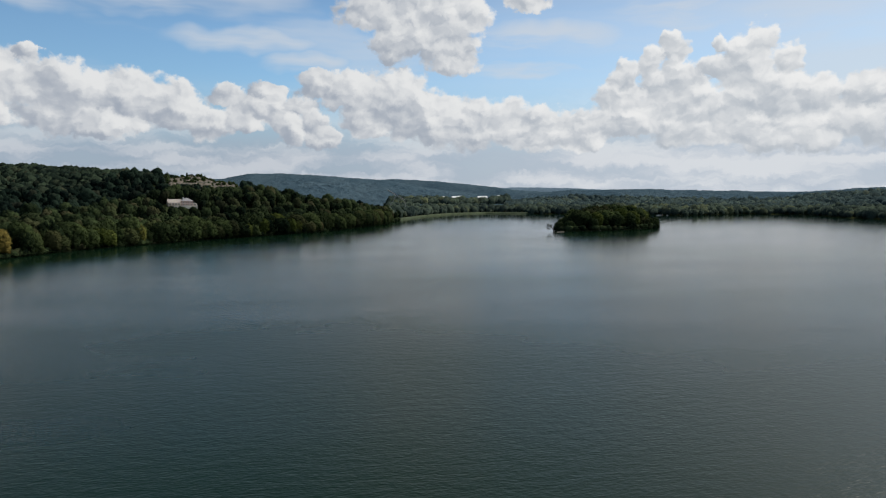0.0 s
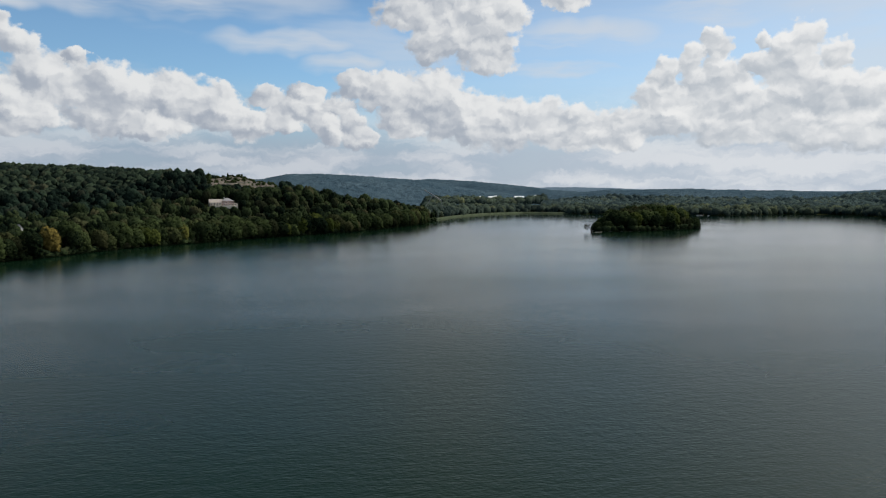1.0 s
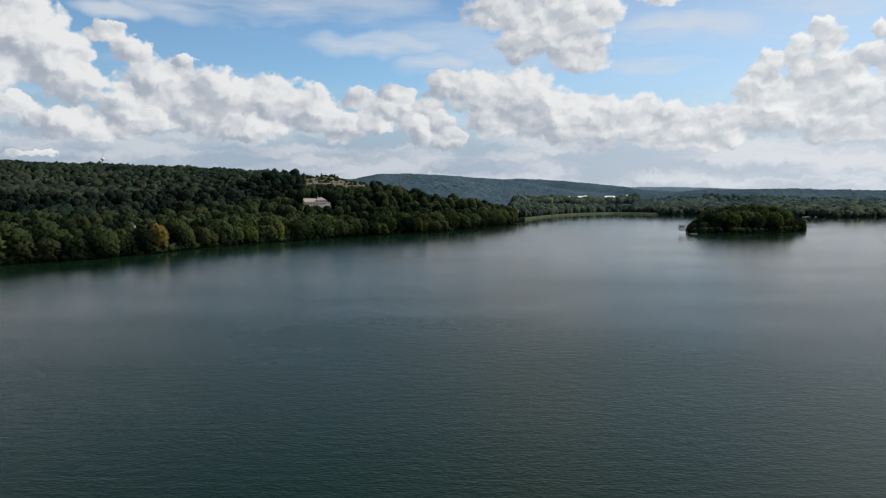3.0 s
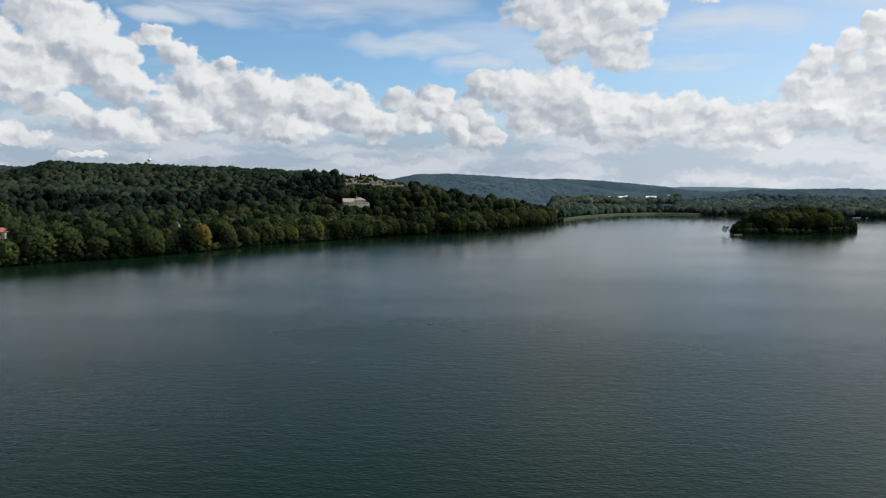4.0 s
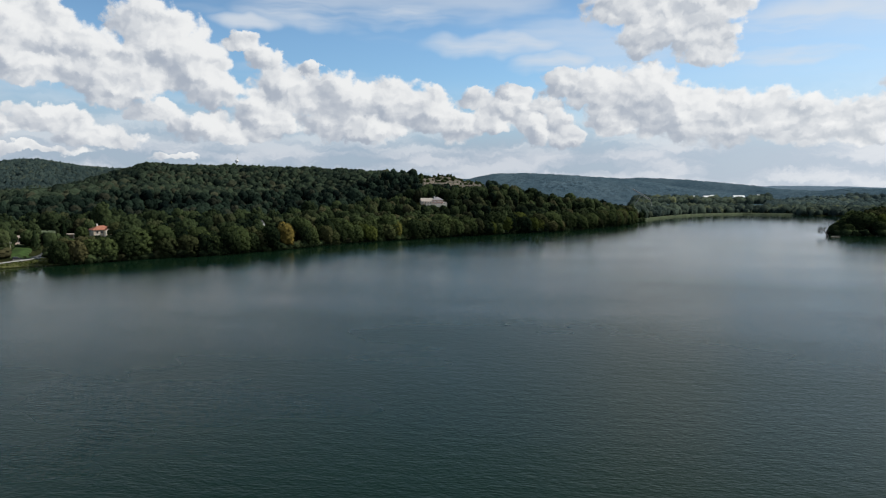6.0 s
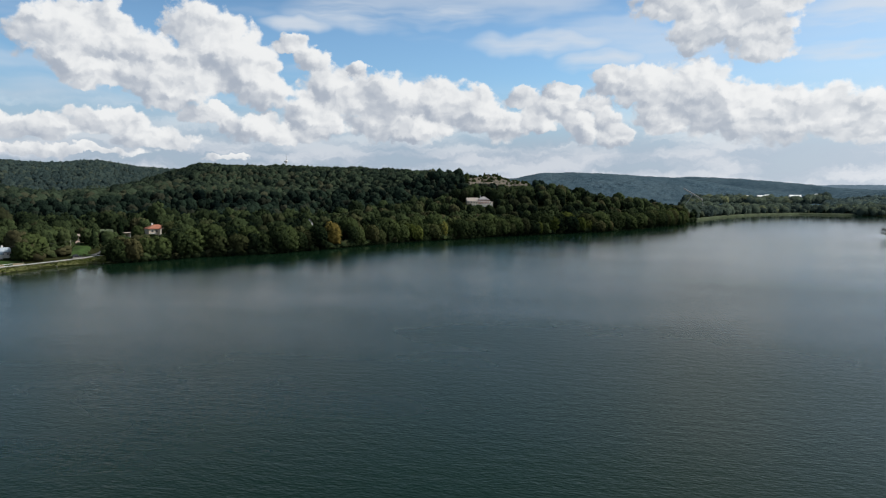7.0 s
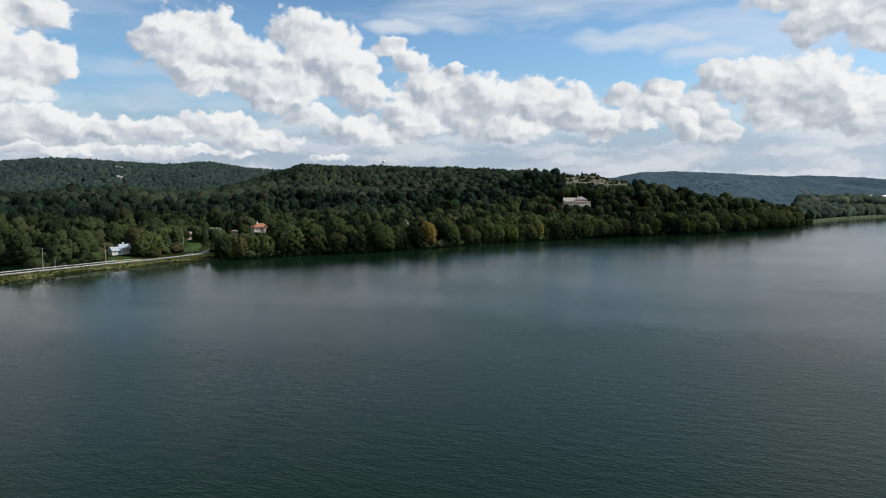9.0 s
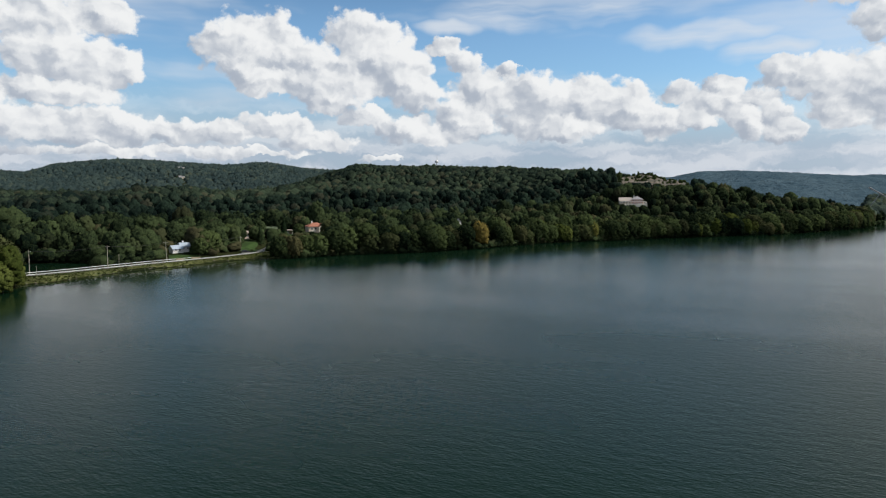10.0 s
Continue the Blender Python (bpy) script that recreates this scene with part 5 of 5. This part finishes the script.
def build_bank():
    """Rough grass, weeds and stones between the road and the water."""
    gen = np.random.default_rng(21)
    q, side = resample(ROAD, 0.5)
    n = 8500
    i = gen.integers(0, len(q), n)
    off = -gen.uniform(4.9, 22, n)
    p = q[i] + side[i] * off[:, None]
    s = inland(p[:, 0], p[:, 1])
    ok = (s > 0.2) & (s < 18)
    p = p[ok]
    z = height(p[:, 0], p[:, 1])
    c = np.column_stack([p, z + gen.uniform(0.1, 0.6, len(p))])
    v, f = leaf_cards(c, np.tile((0.0, 0.0, 0.6), (len(c), 1)), 0.5, gen)
    tagged(link_mesh("bank_weeds", v, f, LEAF_YELLOW), "rough yellow-green weeds on the lake bank", "weeds", kind="stuff")
    i = gen.integers(0, len(q), 900)
    p = q[i] + side[i] * -gen.uniform(5, 24, 900)[:, None]
    s = inland(p[:, 0], p[:, 1])
    p = p[(s > -0.8) & (s < 2.6)]
    pieces = [lumpy(1, (x, y, max(float(height(x, y)), -0.1) + 0.1), gen.uniform(0.15, 0.42) * np.array((1, 1, 0.6)), 0.2, gen) for x, y in p]
    v, f = stack(pieces)
    tagged(link_mesh("riprap_stones", v, f, STONE), "grey riprap stones along the water's edge", "stones", kind="stuff")


def draped(name, az0, az1, r0, r1, mat, label, category, lift=0.15, na=24, nr=16):
    """A patch of ground cover that follows the land."""
    a, r = np.meshgrid(np.radians(np.linspace(az0, az1, na)), np.linspace(r0, r1, nr), indexing="ij")
    x, y = r * np.sin(a), r * np.cos(a)
    x += 1.5 * ripple(x, y, 9.0, 5.0)
    v = np.stack([x, y, height(x, y) + lift], -1).reshape(-1, 3)
    ob = link_mesh(name, v, grid_faces(na, nr), mat, smooth=True)
    return tagged(ob, label, category, kind="structure")


build_road()
build_poles()
build_verge()
build_bank()
draped("lawn", -53.2, -51.4, 433, 494, LAWN, "mown green lawn sloping from the bungalow to the road", "lawn")
draped("lawn", -49.4, -48.0, 470, 528, LAWN, "small green lawn below the carport", "lawn")
draped("driveway", -52.6, -49.4, 424, 432, ASPHALT, "pale driveway joining the road", "driveway", 0.22)
draped("yard", -57.9, -55.6, 394, 406, LAWN, "grass yard before the farmhouse", "lawn")
build_car(*at(-50.7, 428), 45, CAR_SILVER, "silver car parked on the driveway")
build_car(*at(-52.3, 430), 60, CAR_DARK, "dark car parked beside the road", 1.7)
for az, r, w in ((-57.1, 390, 4.0), (-55.95, 395, 4.4)):
    x, y = at(az, r)
    wall_bm = boxed(*[((w, 0.35, 0.42), (0, 0.05 * i, 0.1 + 0.44 * i)) for i in range(3)], bevel=0.03)
    o = part("retaining_wall", wall_bm, TIMBER_WALL)
    o.matrix_world = Matrix.Translation((x, y, float(height(x, y)))) @ Matrix.Rotation(radians(62), 4, "Z")
    tagged(o, "low tan block retaining wall at the roadside", "wall", "retaining walls")


# ---- far end of the lake ----
def build_berm():
    a, d = zip(*SHORE)
    az = np.linspace(-3.9, 7.6, 90)
    edge = np.interp(az, a, d)
    prof = [(-1.0, -0.3), (2.0, 1.6), (5.0, 3.0), (9.0, 3.3), (14.0, 2.4), (30.0, 1.9)]
    rows = []
    for s, z in prof:
        r = edge + s + 1.2 * np.sin(az * 7)
        rows.append(np.stack([r * np.sin(np.radians(az)), r * np.cos(np.radians(az)), np.full(len(az), z)], -1))
    ob = link_mesh("grass_berm", np.concatenate(rows), grid_faces(len(prof), len(az))[:, ::-1], BERM, smooth=True)
    tagged(ob, "dry grass berm along the far shore", "berm", kind="structure")


def build_warehouses():
    for az, r, w, top in ((-2.6, 2480, 14, 38), (-0.9, 2480, 20, 40.5), (0.02, 2490, 16, 41), (1.1, 2440, 30, 41), (1.45, 2500, 18, 43), (3.3, 2480, 34, 42), (5.0, 2520, 36, 45)):
        x, y = at(az, r)
        z = float(height(x, y))
        root = house_root("warehouse", az, r, 8, "long white industrial shed beyond the woods", "warehouse", "warehouses")
        h = max(top - z, 8)
        h -= 6.0
        part("wall", boxed(((w, 30, h + 4), (0, 0, h / 2 - 2))), WHITE_METAL, root)
        part("roof", gable_roof(w, 30, h, 5.0), WHITE_METAL, root)
        for i in range(3):
            part("loading_door", boxed(((3, 0.2, 4.0), (-w * 0.3 + i * w * 0.3, -15.1, 2.2))), GREY_ROOF, root)


def build_conveyor():
    root = new("conveyor")
    ax, ay = at(-4.62, 1240)
    bx, by = at(-3.2, 1250)
    a, b = Vector((ax, ay, 48.6)), Vector((bx, by, 29.5))
    tagged(root, "slanted steel quarry conveyor rising over the trees", "conveyor")
    for off in (-0.8, 0.8):
        for up in (0.0, 1.5):
            o = Vector((0, off, up))
            part("chord", rod(a + o, b + o, 0.34, None, 6), STEEL_DARK, root)
    n = 9
    for i in range(n):
        p, q = a.lerp(b, i / n), a.lerp(b, (i + 1) / n)
        part("brace", rod(p + Vector((0, -0.8, 0)), q + Vector((0, -0.8, 1.5)), 0.2, None, 5), STEEL_DARK, root)
    part("belt", boxed((((b - a).length, 1.5, 0.9), (0, 0, 0))), STEEL_DARK, root).matrix_world = \
        Matrix.Translation((a + b) / 2 + Vector((0, 0, 1.0))) @ (b - a).to_track_quat("X", "Z").to_matrix().to_4x4()
    m = a.lerp(b, 0.48)
    foot = Vector((*at(-4.5, 1246), 20.0))
    part("leg", rod(m, foot, 0.55, None, 6), STEEL_DARK, root)
    part("leg", rod(b, Vector((b.x + 2, b.y, 12)), 0.3, None, 6), STEEL_DARK, root)


def build_water_tower():
    x, y = at(-36.95, 1395)
    z = float(height(x, y))
    root = new("water_tower")
    root.location = (x, y, z)
    tagged(root, "white water tower with a mast on the ridge top", "water tower")
    top = 36 + 1395 * math.tan(radians(2.78)) - z
    bm = bmesh.new()
    bmesh.ops.create_uvsphere(bm, u_segments=20, v_segments=12, radius=3.5, matrix=Matrix.Translation((0, 0, top)) @ Matrix.Diagonal((1, 1, 0.85, 1)))
    part("tank", bm, WHITE, root)
    part("stem", rod((0, 0, -1), (0, 0, top - 2.5), 1.6, 1.0, 14), WHITE, root)
    part("mast", rod((1, 0, top + 2), (1, 0, top + 15), 0.42, 0.22, 6), GALVANISED, root)


def build_east_shore():
    h = house_root("lake_house", 27.9, 1662, -10, "white lakeside house low on the far shore")
    block(h, 20, 10, 4.0, 0, 0, WHITE, GREY_ROOF, 3.2, "gable", windows=[(x, 2.2, 1.8, 1.6, "front") for x in (-7, -2.5, 2.5, 7)])
    block(h, 10, 8, 3.2, 14, 1, WHITE, TAN_ROOF, 2.4, "gable", windows=[(0, 1.8, 1.5, 1.4, "front")])
    for k, (az, r) in enumerate(((17.55, 1440), (17.75, 1446), (18.3, 1441))):
        x, y = at(az, r)
        root = new("motorboat")
        root.matrix_world = Matrix.Translation((x, y, 0.0)) @ Matrix.Rotation(0.5 * k, 4, "Z")
        tagged(root, "small white motorboat moored by the far shore", "boat", "moored boats")
        vs = [(-3.2, -1.1, 0.9), (1.8, -1.1, 1.0), (3.8, 0, 1.3), (1.8, 1.1, 1.0), (-3.2, 1.1, 0.9), (-3.0, -0.7, -0.2), (1.4, -0.6, -0.2), (2.9, 0, -0.1), (1.4, 0.6, -0.2), (-3.0, 0.7, -0.2)]
        part("hull", solid(vs, [(0, 1, 2, 3, 4), (5, 6, 7, 8, 9), (0, 1, 6, 5), (1, 2, 7, 6), (2, 3, 8, 7), (3, 4, 9, 8), (4, 0, 5, 9)]), TRIM, root)
        part("windscreen", boxed(((0.1, 1.6, 0.6), (0.6, 0, 1.3))), GLASS, root)
    x, y = at(17.9, 1448)
    dock = new("jetty")
    dock.matrix_world = Matrix.Translation((x, y, 0)) @ Matrix.Rotation(radians(-18), 4, "Z")
    tagged(dock, "low timber jetty on the far shore", "jetty")
    part("deck", boxed(((2.4, 22, 0.2), (0, 4, 0.8))), TIMBER, dock)
    for i in range(5):
        part("pile", rod((1.0, -6 + i * 5, -2), (1.0, -6 + i * 5, 1.3), 0.14), TIMBER, dock)


def build_snag():
    """The leaning dead tree and stranded log at the island's tip."""
    x, y = 114.5, 706.0
    root = new("dead_tree")
    root.location = (x, y, 0.1)
    tagged(root, "half-dead tree leaning out over the water", "dead tree")
    v, f = limb([(2.5, 0, -0.8), (0.4, 0, 2.2), (-1.2, 0, 5.0), (-3.6, 0, 6.6), (-6.2, 0, 6.4)], [0.62, 0.5, 0.4, 0.3, 0.12], 7)
    link_mesh("trunk", v, f, DEADWOOD, root)
    for pts in ([(-1.2, 0, 5.0), (-1.8, 0.5, 7.2), (-1.0, 0.8, 8.4)], [(-3.6, 0, 6.6), (-5.2, -0.4, 5.0), (-6.0, -0.6, 3.2)], [(0.4, 0, 2.2), (2.0, 0.4, 4.8), (2.6, 0.5, 7.4)],
                [(-3.6, 0, 6.6), (-4.8, 0.3, 7.8), (-6.6, 0.4, 8.2)], [(-2.4, 0, 5.9), (-3.2, -0.6, 4.2), (-3.6, -0.8, 2.6)]):
        v, f = limb(pts, [0.24, 0.16, 0.08], 5)
        link_mesh("branch", v, f, DEADWOOD, root)
    gen = np.random.default_rng(9)
    tufts = [np.array(p) + gen.normal(0, 0.55, (26, 3)) for p in ((-5.8, 0, 6.3), (-4.8, 0.2, 7.4), (-1.2, 0.6, 7.6), (-3.6, -0.6, 3.4), (2.3, 0.4, 6.4), (-3.0, 0, 6.6), (-5.7, -0.5, 4.2))]
    spots = np.concatenate(tufts)
    v, f = leaf_cards(spots, np.tile((0, -0.5, 0.6), (len(spots), 1)), 0.42, gen)
    link_mesh("leaf_tufts", v, f, LEAF, root, "last dark leaves on the twigs")
    log = part("driftwood_log", rod((119, 707, 0.15), (127, 709.5, 0.5), 0.35, 0.2, 8), plain("bleached_log", (0.40, 0.34, 0.26), 0.85, vary=0.25))
    tagged(log, "bleached log stranded at the island's tip", "log")
    gen = np.random.default_rng(5)
    pieces = []
    cx, cy, turn, la, lb = ISLAND
    for k in range(60):
        a = gen.uniform(0, 2 * math.pi)
        u, w = math.cos(a) * 1.0, math.sin(a) * 1.0
        px = cx + u * la * math.sin(turn) + w * lb * math.cos(turn)
        py = cy + u * la * math.cos(turn) - w * lb * math.sin(turn)
        pieces.append(lumpy(1, (px, py, 0.1), gen.uniform(0.3, 0.8) * np.array((1.2, 1.2, 0.5)), 0.2, gen))
    v, f = stack(pieces)
    tagged(link_mesh("island_stones", v, f, STONE), "stones scattered at the island's waterline", "stones", kind="stuff")


def build_quarry():
    """The bare rock cut at the end of the ridge: ledges over a pale bench."""
    na, nr = 130, 44
    az, r = np.meshgrid(np.linspace(-22.8, -16.0, na), np.linspace(862, 1012, nr), indexing="ij")
    x, y = r * np.sin(np.radians(az)), r * np.cos(np.radians(az))
    x = x + 5 * ripple(x, y, 21.0, 6.0)
    z = height(x, y)
    t = ease(r, 862, 1000)
    ledge = 3.0 * (np.floor(t * 4 + 0.35 * ripple(x, y, 16.0, 8.0)) / 4 - t + 0.5)
    edge = np.minimum(1, np.minimum(ease(az, -22.8, -22.0), ease(az, -16.0, -16.8)))
    z = z + 0.4 + edge * (ledge + 1.3 * ripple(x, y, 7.0, 7.0) + 0.8 * ripple(x, y, 3.1, 9.0)) - (1 - edge) * 1.2
    ob = link_mesh("quarry_face", np.stack([x, y, z], -1).reshape(-1, 3), grid_faces(na, nr), ROCK)
    tagged(ob, "bare tan rock cut at the end of the wooded ridge", "rock face", kind="structure")
    gen = np.random.default_rng(31)
    pieces = []
    for k in range(330):
        px, py = at(gen.uniform(-22.4, -16.3), gen.uniform(868, 1000))
        v, f, _ = KINDS_FAR[k % 10]
        tall = gen.uniform(1.2, 3.2) if k % 4 else gen.uniform(3.0, 5.5)
        pieces.append((v * (tall * 1.2, tall * 1.2, tall) + (px, py, float(height(px, py)) + 0.3), f))
    v, f = stack(pieces)
    tagged(link_mesh("quarry_scrub", v, f, LEAF), "scattered scrub growing on the rock cut", "scrub", kind="stuff")
    # a thin line of spindly trees along the brow
    pieces = []
    for k in range(64):
        px, py = at(gen.uniform(-22.6, -17.4), gen.uniform(972, 1030))
        v, f, _ = KINDS_FAR[k % 10]
        tall = gen.uniform(3.5, 9.0)
        pieces.append((v * (tall * 0.42, tall * 0.42, tall) + (px, py, float(height(px, py)) - 0.3), f))
    v, f = stack(pieces)
    tagged(link_mesh("brow_trees", v, f, LEAF), "thin line of spindly trees above the rock cut", "trees", kind="stuff")


build_berm()
build_warehouses()
build_conveyor()
build_water_tower()
build_east_shore()
build_snag()
build_quarry()
